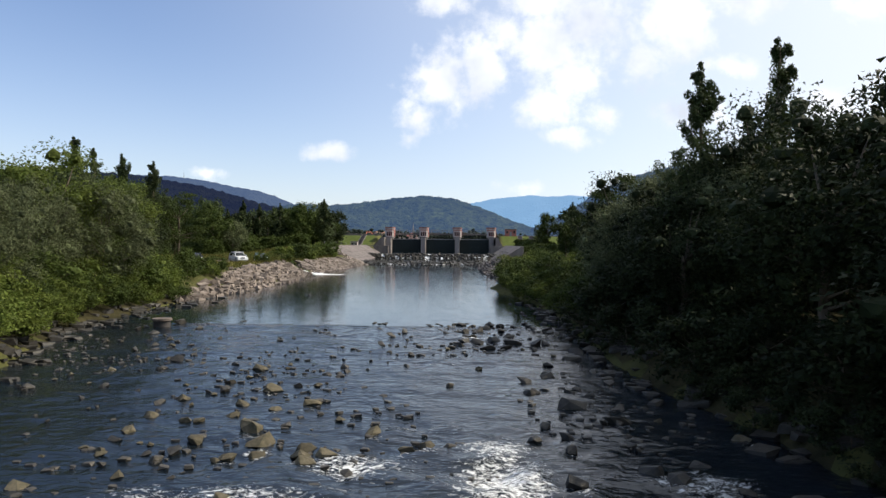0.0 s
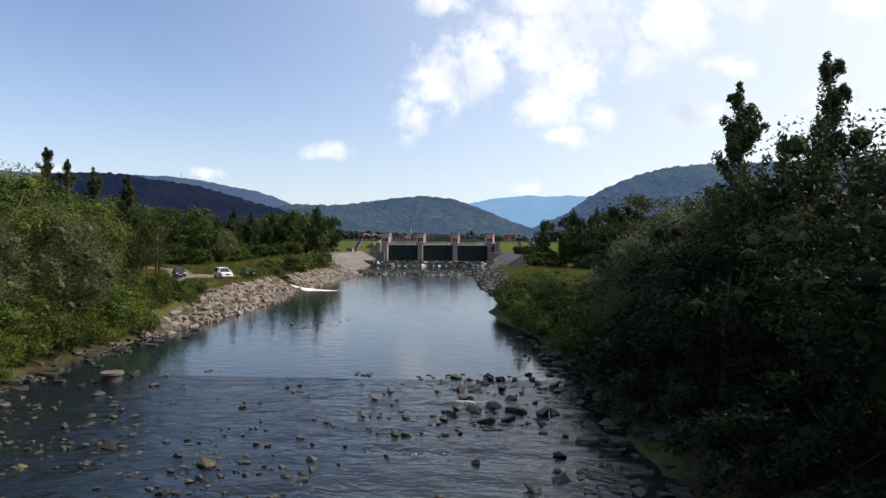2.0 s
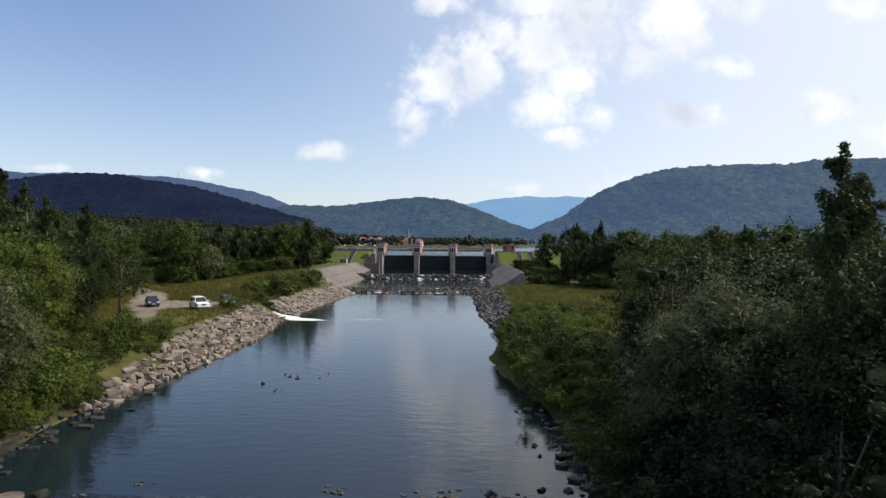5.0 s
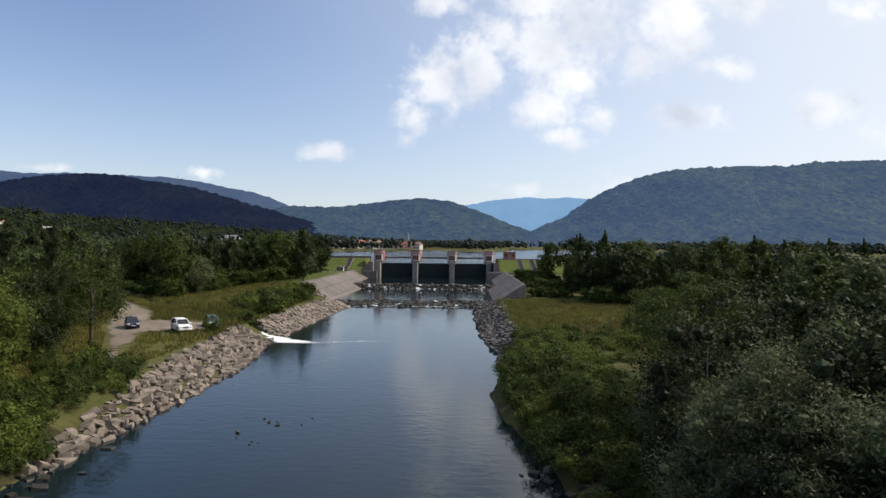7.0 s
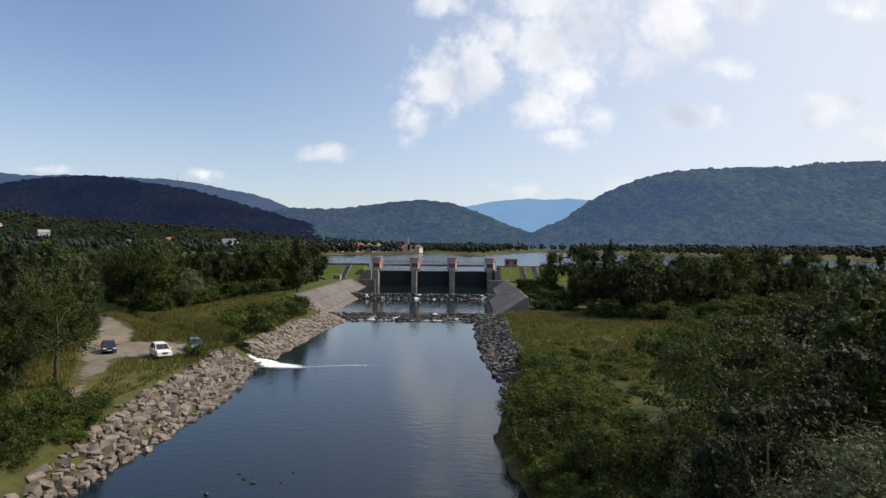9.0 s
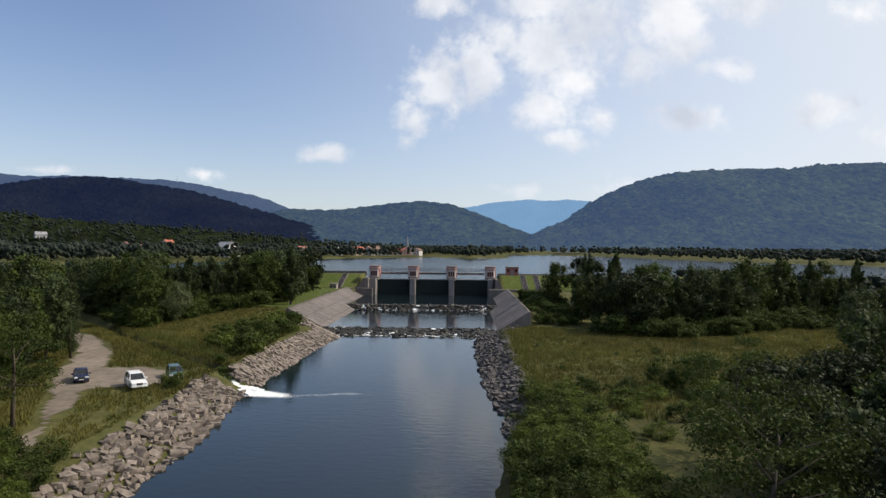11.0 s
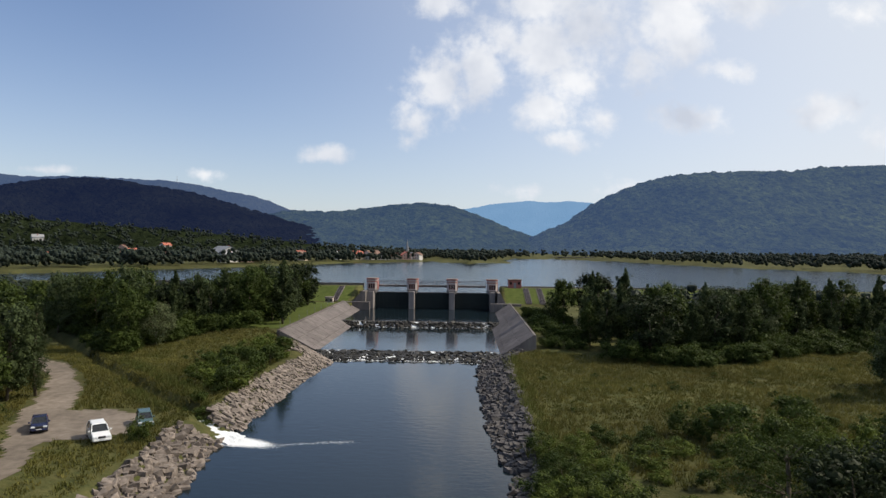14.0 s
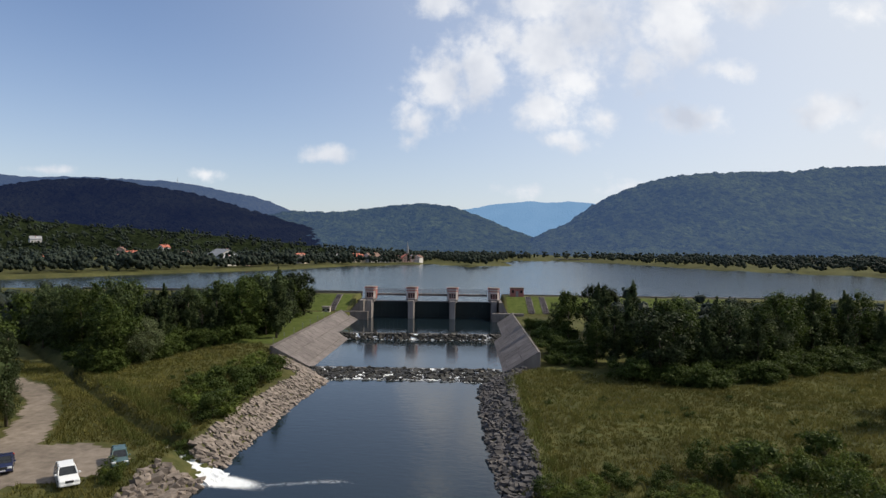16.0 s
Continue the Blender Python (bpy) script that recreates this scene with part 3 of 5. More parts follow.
# ---- concrete banks, weirs and dam ----
def slope_bank(name, x_top, z_top, x_foot, z_foot, y0, y1, label):
    bm = prism(bmesh.new(), [(x_top, z_top), (x_foot, z_foot), (x_foot, -1.6), (x_top, -1.6)], y0, y1)
    ob = tagged(part(name, bm, M_OLDCONC), label, "bank", kind="structure")
    run, rise = x_foot - x_top, z_foot - z_top
    length, lean = math.hypot(run, rise), math.atan2(-rise, run)
    ny, nu = 19, 3
    dy, du = (y1 - y0) / ny, length / nu
    me = None
    for j in range(ny):
        for i in range(nu):
            m = Matrix.Translation((x_top, y0 + (j + 0.5) * dy, z_top)) @ Matrix.Rotation(lean, 4, "Y") @ Matrix.Translation(((i + 0.5) * du, 0, 0.03))
            if run < 0:
                m = Matrix.Translation((x_top, y0 + (j + 0.5) * dy, z_top)) @ Matrix.Rotation(lean, 4, "Y") @ Matrix.Translation(((i + 0.5) * du, 0, -0.03))
            if me is None:
                p = part("panel", boxed(-du / 2 + 0.05, du / 2 - 0.05, -dy / 2 + 0.06, dy / 2 - 0.06, -0.09, 0.09, bevel=0.02), M_CONCRETE, ob)
                me = p.data
            else:
                p = new("panel", me)
                p.parent = ob
            p.matrix_basis = m
    return ob


slope_bank("sloping_bank_1", -39.9, 4.75, -29.6, -0.55, 181.0, 257.5, "pale concrete slab bank sloping into the basin")
slope_bank("sloping_bank_2", 14.9, 5.0, 6.0, -0.8, 178.5, 254.0, "grey concrete slab bank sloping into the basin")
tagged(part("parapet_1", boxed(-40.6, -39.92, 181, 258, 3.4, 5.05, bevel=0.05), M_CONCRETE), "low concrete parapet along the bank", "parapet", kind="structure")
tagged(part("parapet_2", boxed(14.92, 15.4, 178.5, 256, 2.0, 5.15, bevel=0.05), M_OLDCONC), "low stained concrete parapet along the bank", "parapet", kind="structure")
tagged(part("wing_wall_1", boxed(-41.0, -31.5, 257.6, 259.2, -1.2, 4.75, bevel=0.06), M_OLDCONC), "stained concrete wing wall beside the gates", "wall", kind="structure")
tagged(part("wing_wall_2", boxed(8.8, 19.0, 256.1, 257.6, -1.2, 4.85, bevel=0.06), M_OLDCONC), "stained concrete wing wall beside the gates", "wall", kind="structure")
tagged(part("abutment_1", prism(bmesh.new(), [(-37.6, -1.2), (-33.2, -1.2), (-33.2, 8.2), (-34.6, 8.2), (-37.6, 4.6)], 259.3, 284), M_OLDCONC), "concrete dam abutment", "abutment", kind="structure")
tagged(part("abutment_2", prism(bmesh.new(), [(11.2, -1.2), (14.0, -1.2), (14.0, 4.6), (12.2, 8.2), (11.2, 8.2)], 257.7, 284), M_OLDCONC), "concrete dam abutment", "abutment", kind="structure")

# weirs: ramps set with boulders, water trickling between
def hull(seed, n=15, flat=0.7):
    """A quarried block: a box with shifted corners and a few chips."""
    rnd = random.Random(seed)
    bm = bmesh.new()
    for sx in (-1, 1):
        for sy in (-1, 1):
            for sz in (-1, 1):
                k = rnd.uniform(0.62, 1.0)
                bm.verts.new((sx * 1.0 * k + rnd.gauss(0, 0.1), sy * 0.78 * k + rnd.gauss(0, 0.1), sz * flat * rnd.uniform(0.6, 1.0)))
    for _ in range(max(0, n - 10)):
        v = Vector((rnd.gauss(0, 1), rnd.gauss(0, 1), rnd.gauss(0, 1))).normalized()
        bm.verts.new((v.x * 1.05, v.y * 0.9, v.z * flat))
    r = bmesh.ops.convex_hull(bm, input=bm.verts)
    bmesh.ops.delete(bm, geom=[g for g in r["geom_interior"] if isinstance(g, bmesh.types.BMVert)], context="VERTS")
    bmesh.ops.triangulate(bm, faces=bm.faces)
    return bm


def hull_arrays(seed, flat=0.7, n=13):
    bm = hull(seed, n, flat)
    bm.verts.index_update()
    v = np.array([p.co[:] for p in bm.verts])
    f = np.array([[q.index for q in p.verts] for p in bm.faces])
    bm.free()
    return v, f


HULLS = [hull_arrays(s, 0.62 + 0.03 * (s % 4)) for s in range(12)]


def strewn(name, places, mat, seed, parent=None, lean=None):
    """Many stones joined into one mesh; places: x, y, z, size."""
    rng = np.random.default_rng(seed)
    vs, fs, n = [], [], 0
    for x, y, z, s in places:
        v, f = HULLS[rng.integers(len(HULLS))]
        a, t = rng.uniform(0, 6.28), rng.normal(0, 0.25)
        r = np.array(Euler((t, rng.normal(0, 0.25), a)).to_matrix())
        if lean is not None:
            r = np.array(Euler((rng.normal(0, 0.06), lean + rng.normal(0, 0.08), 0)).to_matrix()) @ np.array(Euler((0, 0, rng.normal(0, 0.5))).to_matrix()) * (1, 1, 0.6)
        vs.append(v @ r.T * s * rng.uniform(0.85, 1.15, 3) + (x, y, z))
        fs.append(f + n)
        n += len(v)
    return quads(name, np.concatenate(vs), np.concatenate(fs), mat, parent)


def weir(name, label, y_foot, z_foot, y_crest, z_crest, x0, x1, n, size, seed, curve):
    rng = np.random.default_rng(seed)
    top = tagged(empty(name), label, "weir")
    bm = bmesh.new()
    f = bm.faces.new([bm.verts.new(p) for p in ((x0, y_foot - 1, -1.5), (x0, y_foot, z_foot - 0.3), (x0, y_crest - 0.5, z_crest - 0.25), (x0, y_crest + 0.6, z_crest - 0.25), (x0, y_crest + 0.6, -1.5))])
    g = bmesh.ops.extrude_face_region(bm, geom=[f])
    bmesh.ops.translate(bm, vec=(x1 - x0, 0, 0), verts=[v for v in g["geom"] if isinstance(v, bmesh.types.BMVert)])
    bmesh.ops.recalc_face_normals(bm, faces=bm.faces)
    part("ramp", bm, M_DARKSTONE, top)
    part("sill", boxed(x0, x1, y_crest - 0.35, y_crest + 0.45, z_crest - 0.6, z_crest + 0.03, bevel=0.03), M_OLDCONC, top, "pale concrete sill")
    places = []
    for _ in range(n):
        t, x = rng.uniform(0, 1), rng.uniform(x0, x1)
        bow = curve * ((2 * (x - x0) / (x1 - x0) - 1) ** 4)
        y = y_foot - bow + t * (y_crest - 0.5 - y_foot + bow)
        places.append((x, y, z_foot + t * (z_crest - z_foot) - 0.06, size * rng.uniform(0.55, 1.25)))
    tagged(strewn("rubble", places, M_WETROCK, seed, top), "dark wet boulders", kind="stuff")
    gx, gy = np.meshgrid(np.arange(x0, x1, 0.3), np.linspace(y_foot - 0.4, y_crest - 0.2, 28))
    t = (gy - y_foot) / (y_crest - y_foot)
    z = z_foot + np.clip(t, 0, 1) * (z_crest - z_foot) + 0.07 + 0.10 * grid_noise(gx, gy, 0.9, seed)
    nx, ny = gx.shape[1], gx.shape[0]
    i = (np.arange(ny - 1)[:, None] * nx + np.arange(nx - 1)[None]).ravel()
    ob = quads("trickling_water", np.stack([gx.ravel(), gy.ravel(), z.ravel()], 1), np.stack([i, i + 1, i + nx + 1, i + nx], 1), M_TRICKLE, top, True)
    add_foam(ob, (0.31 if y_crest < 200 else 0.35) + 0.16 * grid_noise(gx, gy, 1.6, seed + 1))
    return top


M_TRICKLE = water_material("weir_water", (0.02, 0.024, 0.024), 0.6, 2.0, foam=True)
weir("rock_weir", "long low weir of dark boulders with white trickles", 173.6, 0.02, 182.6, 0.6, -32.5, 8.8, 900, 0.56, 21, 4.2)
weir("rock_weir", "short upper weir of dark boulders with white trickles", 223.6, MID_Z, 226.0, UP_Z, -36.0, 11.6, 380, 0.55, 22, 0.0)


# gate towers
def tower(x, lean=0.0):
    t = tagged(empty("gate_tower", Matrix.Translation((x, 267, 0))), "pale plastered gate tower with brick red sides on a concrete pier", "tower", "gate towers of the dam")
    part("pier", prism(bmesh.new(), [(-0.9 - lean, -1.2), (0.9, -1.2), (0.9, 8.0), (-0.9, 8.0)], -4.5, 8.0), M_PIER, t, "concrete pier")

    def octagon(half, cut, y0, y1, z0, z1):
        bm = bmesh.new()
        ring = [(-half + cut, y0), (half - cut, y0), (half, y0 + cut), (half, y1 - cut), (half - cut, y1), (-half + cut, y1), (-half, y1 - cut), (-half, y0 + cut)]
        f = bm.faces.new([bm.verts.new((px, py, z0)) for px, py in ring])
        g = bmesh.ops.extrude_face_region(bm, geom=[f])
        bmesh.ops.translate(bm, vec=(0, 0, z1 - z0), verts=[v for v in g["geom"] if isinstance(v, bmesh.types.BMVert)])
        bmesh.ops.recalc_face_normals(bm, faces=bm.faces)
        return bm

    part("corbel", octagon(1.5, 0.5, -1.7, 3.2, 7.3, 8.0), M_PIER, t)
    part("cabin", octagon(1.78, 0.62, -2.0, 3.5, 8.0, 11.9), M_PLASTER, t)
    part("band", octagon(1.88, 0.65, -2.1, 3.6, 8.02, 8.4), M_OLDCONC, t)
    part("band", octagon(1.86, 0.65, -2.08, 3.58, 11.05, 11.35), M_RED, t, "brick red band")
    part("side_wall", boxed(1.79, 1.95, -1.2, 2.7, 8.5, 11.0, bevel=0.03), M_RED, t, "brick red side wall")
    part("roof", octagon(2.02, 0.7, -2.25, 3.75, 11.9, 12.2), M_RED, t, "red edged flat roof")
    part("roof_cap", octagon(1.7, 0.6, -1.9, 3.4, 12.2, 12.4), M_OLDCONC, t)
    for wx in (-0.78, 0.0, 0.78):
        w = part("window", boxed(wx - 0.34, wx + 0.34, -2.06, -1.9, 8.75, 10.5), M_RED, t, "red framed window")
        part("pane", boxed(wx - 0.25, wx + 0.25, -2.1, -2.0, 8.85, 10.4), M_DARKGLASS, w)
    return t


M_PIER = material("pier_concrete", (0.17, 0.152, 0.145), (0.29, 0.262, 0.25), scale=0.6, rough=0.9, bump=0.2, bump_scale=6, coarse=0.2, stretch=(1, 1, 0.2), spec=0.2)
TOWERS = (-31.9, -17.9, -4.15, 9.7)
for k, x in enumerate(TOWERS):
    tower(x, 1.6 if k == 0 else 0.0)
for x0, x1 in zip(TOWERS, TOWERS[1:]):
    a, b = x0 + 0.93, x1 - 0.93
    g = tagged(empty("sluice_gate", Matrix.Translation((a, 268, 0))), "dark green steel sluice gate between concrete piers", "gate", "sluice gates of the dam")
    part("gate_leaf", boxed(0, b - a, 0, 0.5, 1.2, 7.5), M_GATE, g)
    for i in range(1, 9):
        rx = i * (b - a) / 9
        part("rib", boxed(rx - 0.09, rx + 0.09, -0.3, 0.02, 1.2, 7.3), M_GATE, g)
    for z in (3.4, 5.6):
        part("girder", boxed(0.02, b - a - 0.02, -0.38, -0.31, z - 0.18, z + 0.18), M_GATE, g)
    part("top_beam", boxed(0.02, b - a - 0.02, -0.35, 0.7, 7.3, 7.62, bevel=0.03), M_STEEL, g, "grey steel top edge")
bridge = tagged(empty("footbridge", Matrix.Translation((0, 270, 0))), "concrete service footbridge with steel railing over the gates", "bridge")
part("deck", boxed(-30, 7.6, -1.0, 1.2, 9.2, 9.9, bevel=0.04), M_OLDCONC, bridge)
for side in (-0.9, 1.1):
    for z in (10.4, 10.9, 11.35):
        part("rail", boxed(-30, 7.6, side - 0.035, side + 0.035, z - 0.035, z + 0.035), M_STEEL, bridge)
post_mesh = None
for i in range(26):
    for side in (-0.9, 1.1):
        if post_mesh is None:
            post_mesh = part("post", boxed(-0.04, 0.04, -0.04, 0.04, 9.9, 11.4), M_STEEL, bridge)
        else:
            p = new("post", post_mesh.data)
            p.parent = bridge
        (post_mesh if i == 0 and side < 0 else p).location = (-29.8 + i * 1.49, side, 0)

# crest of the earth dam: kerb walls, hut, steps, little houses
tagged(part("crest_wall_1", boxed(-140, -36.9, 281.0, 281.6, 8.0, 9.75, bevel=0.04), M_OLDCONC), "low concrete wall along the dam crest", "wall", kind="structure")
tagged(part("crest_wall_2", boxed(13.2, 120, 281.0, 281.6, 8.0, 9.3, bevel=0.04), M_OLDCONC), "low concrete wall along the dam crest", "wall", kind="structure")


def drape(name, label, x0, x1, y0, y1, mat, lift=0.06, step=1.1, category="lawn"):
    xs, ys = np.arange(x0, x1 + 0.01, step), np.arange(y0, y1 + 0.01, step)
    return tagged(sheet(name, xs, ys, lambda x, y: height(x, y) + lift, mat), label, category, kind="structure")


drape("lawn_1", "mown grass strip above the concrete bank", -56, -40.7, 187, 256.5, M_LAWN)
drape("lawn_2", "mown grass slope of the earth dam", -62, -38.0, 258.5, 274, M_LAWN)
drape("lawn_3", "mown grass slope of the earth dam", 14.2, 90, 258.5, 274, M_LAWN)


def hut(x, y, w, d, h, wall, label, z=None):
    z = float(height(x, y)) if z is None else z
    t = tagged(empty("hut", Matrix.Translation((x, y, z))), label, "hut")
    part("wall", boxed(-w / 2, w / 2, -d / 2, d / 2, -0.3, h, bevel=0.04), wall, t)
    part("roof", boxed(-w / 2 - 0.25, w / 2 + 0.25, -d / 2 - 0.25, d / 2 + 0.25, h + 0.01, h + 0.28, bevel=0.05), M_OLDCONC, t)
    dr = part("door", boxed(-0.45, 0.45, -d / 2 - 0.06, -d / 2 + 0.02, 0.02, min(2.0, h - 0.2)), M_STEEL, t)
    part("handle", boxed(0.28, 0.34, -d / 2 - 0.12, -d / 2 - 0.06, 0.95, 1.1), M_DARKGLASS, dr)
    for wx in (-w * 0.32, w * 0.32):
        part("window", boxed(wx - 0.35, wx + 0.35, -d / 2 - 0.04, -d / 2 + 0.02, h * 0.45, h * 0.8), M_DARKGLASS, t)
    return t


hut(18.2, 276.5, 4.6, 3.5, 2.9, M_RED, "small red brick hut with flat roof on the dam")
hut(-44.6, 256.0, 2.4, 2.2, 2.1, M_PLASTER, "small pale pump hut with a flat roof below the dam")
hut(-60.5, 277.5, 3.0, 2.6, 2.4, M_PLASTER, "small white hut on the dam crest")


def stairs(x, label):
    s = tagged(empty("stair", Matrix.Translation((x, 0, 0))), label, "stairs")
    me = None
    for i in range(22):
        y = 258.6 + i * 0.68
        z = float(height(x, y + 0.3)) + 0.1
        if me is None:
            p = part("step", boxed(-0.75, 0.75, -0.36, 0.36, -0.3, 0.1), M_CONCRETE, s)
            me = p.data
        else:
            p = new("step", me)
            p.parent = s
        p.location = (0, y, z)
    for side in (-0.95, 0.95):
        bm = bmesh.new()
        limb(bm, (side, 258.6, float(height(x, 258.6)) + 0.2), (side, 273.5, float(height(x, 273.5)) + 0.2), 0.14, 0.14, 6)
        part("kerb", bm, M_CONCRETE, s)


stairs(-43.5, "concrete steps up the grassy dam slope")
stairs(21.8, "concrete steps up the grassy dam slope")
stairs(26.4, "dark drain steps down the grassy dam slope")

# fence posts on the bank
for i in range(9):
    y = 186 + i * 8.5
    fp = tagged(empty("fence_post", Matrix.Translation((-41.3, y, float(height(-41.3, y))))), "thin grey steel fence post beside the parapet", "post", "fence posts along the bank")
    part("shaft", cyl(bmesh.new(), 0.05, 0.05, 0, 1.6, 6), M_STEEL, fp)
    part("cap", cyl(bmesh.new(), 0.08, 0.03, 1.6, 1.7, 6), M_STEEL, fp)

# ---- gravel road ----
gxs, gys = np.arange(-95, -30, 0.7), np.arange(72, 172, 0.7)
GX, GY = np.meshgrid(gxs, gys)
DX = line_dist(ROAD, GX, GY) + 0.7 * grid_noise(GX, GY, 4, 3) + 0.3 * grid_noise(GX, GY, 1.4, 4)
lot = np.hypot((GX + 44) / 7.5, (GY - 115.5) / 7.0) - 1 + 0.12 * grid_noise(GX, GY, 3, 9)
half = np.interp(GY, [72, 92, 104, 112, 130, 145, 170], [0.6, 1.0, 1.8, 2.8, 2.8, 2.3, 2.0])
on = (DX < half) | (lot < 0)
ni = len(gxs)
idx = (np.arange(len(gys) - 1)[:, None] * ni + np.arange(ni - 1)[None])
keep = on[:-1, :-1] & on[1:, 1:]
q = idx[keep]
road = tagged(quads("road", np.stack([GX.ravel(), GY.ravel(), (height(GX, GY) + 0.05).ravel()], 1), np.stack([q, q + 1, q + ni + 1, q + ni], 1), M_GRAVEL, smooth=True),
              "pale gravel track widening into a parking place", "road", kind="structure")

# ---- plants ----
def blades(rng, centres, count, size, spread, up=0.0, aspect=0.55):
    """Leaves as small pointed triangles round the given centres (x, y, z, r): arrays of corners and faces."""
    c = np.repeat(centres, count, 0)
    n = len(c)
    d = rng.normal(size=(n, 3))
    d /= np.linalg.norm(d, axis=1, keepdims=True)
    p = c[:, :3] + d * (c[:, 3:4] * (0.40 + 0.95 * rng.random((n, 1)) ** 0.75)) * np.array(spread)
    nrm = d * 0.6 + rng.normal(size=(n, 3)) * 0.6 + (0, 0, up)
    nrm /= np.linalg.norm(nrm, axis=1, keepdims=True)
    a = np.cross(nrm, rng.normal(size=(n, 3)))
    a /= np.linalg.norm(a, axis=1, keepdims=True)
    b = np.cross(nrm, a)
    s = size * (0.65 + 0.7 * rng.random((n, 1)))
    v = np.stack([p - a * s, p + a * s * 0.35 - b * s * aspect, p + a * s * 0.8 + b * s * aspect], 1).reshape(-1, 3)
    return v, np.arange(3 * n).reshape(-1, 3)


ICO = None


def cores(rng, centres, shrink):
    global ICO
    if ICO is None:
        bm = bmesh.new()
        bmesh.ops.create_icosphere(bm, subdivisions=1, radius=1)
        bm.verts.index_update()
        ICO = np.array([v.co[:] for v in bm.verts]), np.array([[v.index for v in f.verts] for f in bm.faces])
        bm.free()
    v0, f0 = ICO
    vs = np.concatenate([c[:3] + v0 * c[3] * shrink * rng.uniform(0.75, 1.2, (len(v0), 1)) for c in centres])
    fs = np.concatenate([f0 + i * len(v0) for i in range(len(centres))])
    return vs, fs


def crown(name, mat, rng, centres, count, size, parent, shrink=0.72, spread=(1, 1, 0.85), up=0.3, aspect=0.55):
    centres = np.array(centres)
    v, f = blades(rng, centres, count, size, spread, up, aspect)
    cv, cf = cores(rng, centres, shrink)
    ob = quads(name, np.concatenate([v, cv]), np.concatenate([f, cf + len(v)]), mat)
    ob.parent = parent
    return ob


def lobed(rng, n, c, r, rmin, rmax, low=-0.8, lobes=5):
    """Clumps spread through an uneven ellipsoid."""
    axes = rng.normal(size=(lobes, 3))
    axes /= np.linalg.norm(axes, axis=1, keepdims=True)
    out = []
    while len(out) < n:
        d = rng.normal(size=3)
        d /= np.linalg.norm(d)
        if d[2] < low:
            continue
        bulge = 0.72 + 0.34 * max(0, float((axes @ d).max())) ** 2
        k = bulge * rng.uniform(0.45, 1.0) ** 0.5
        out.append((c[0] + d[0] * r[0] * k, c[1] + d[1] * r[1] * k, c[2] + d[2] * r[2] * k, rng.uniform(rmin, rmax)))
    return out


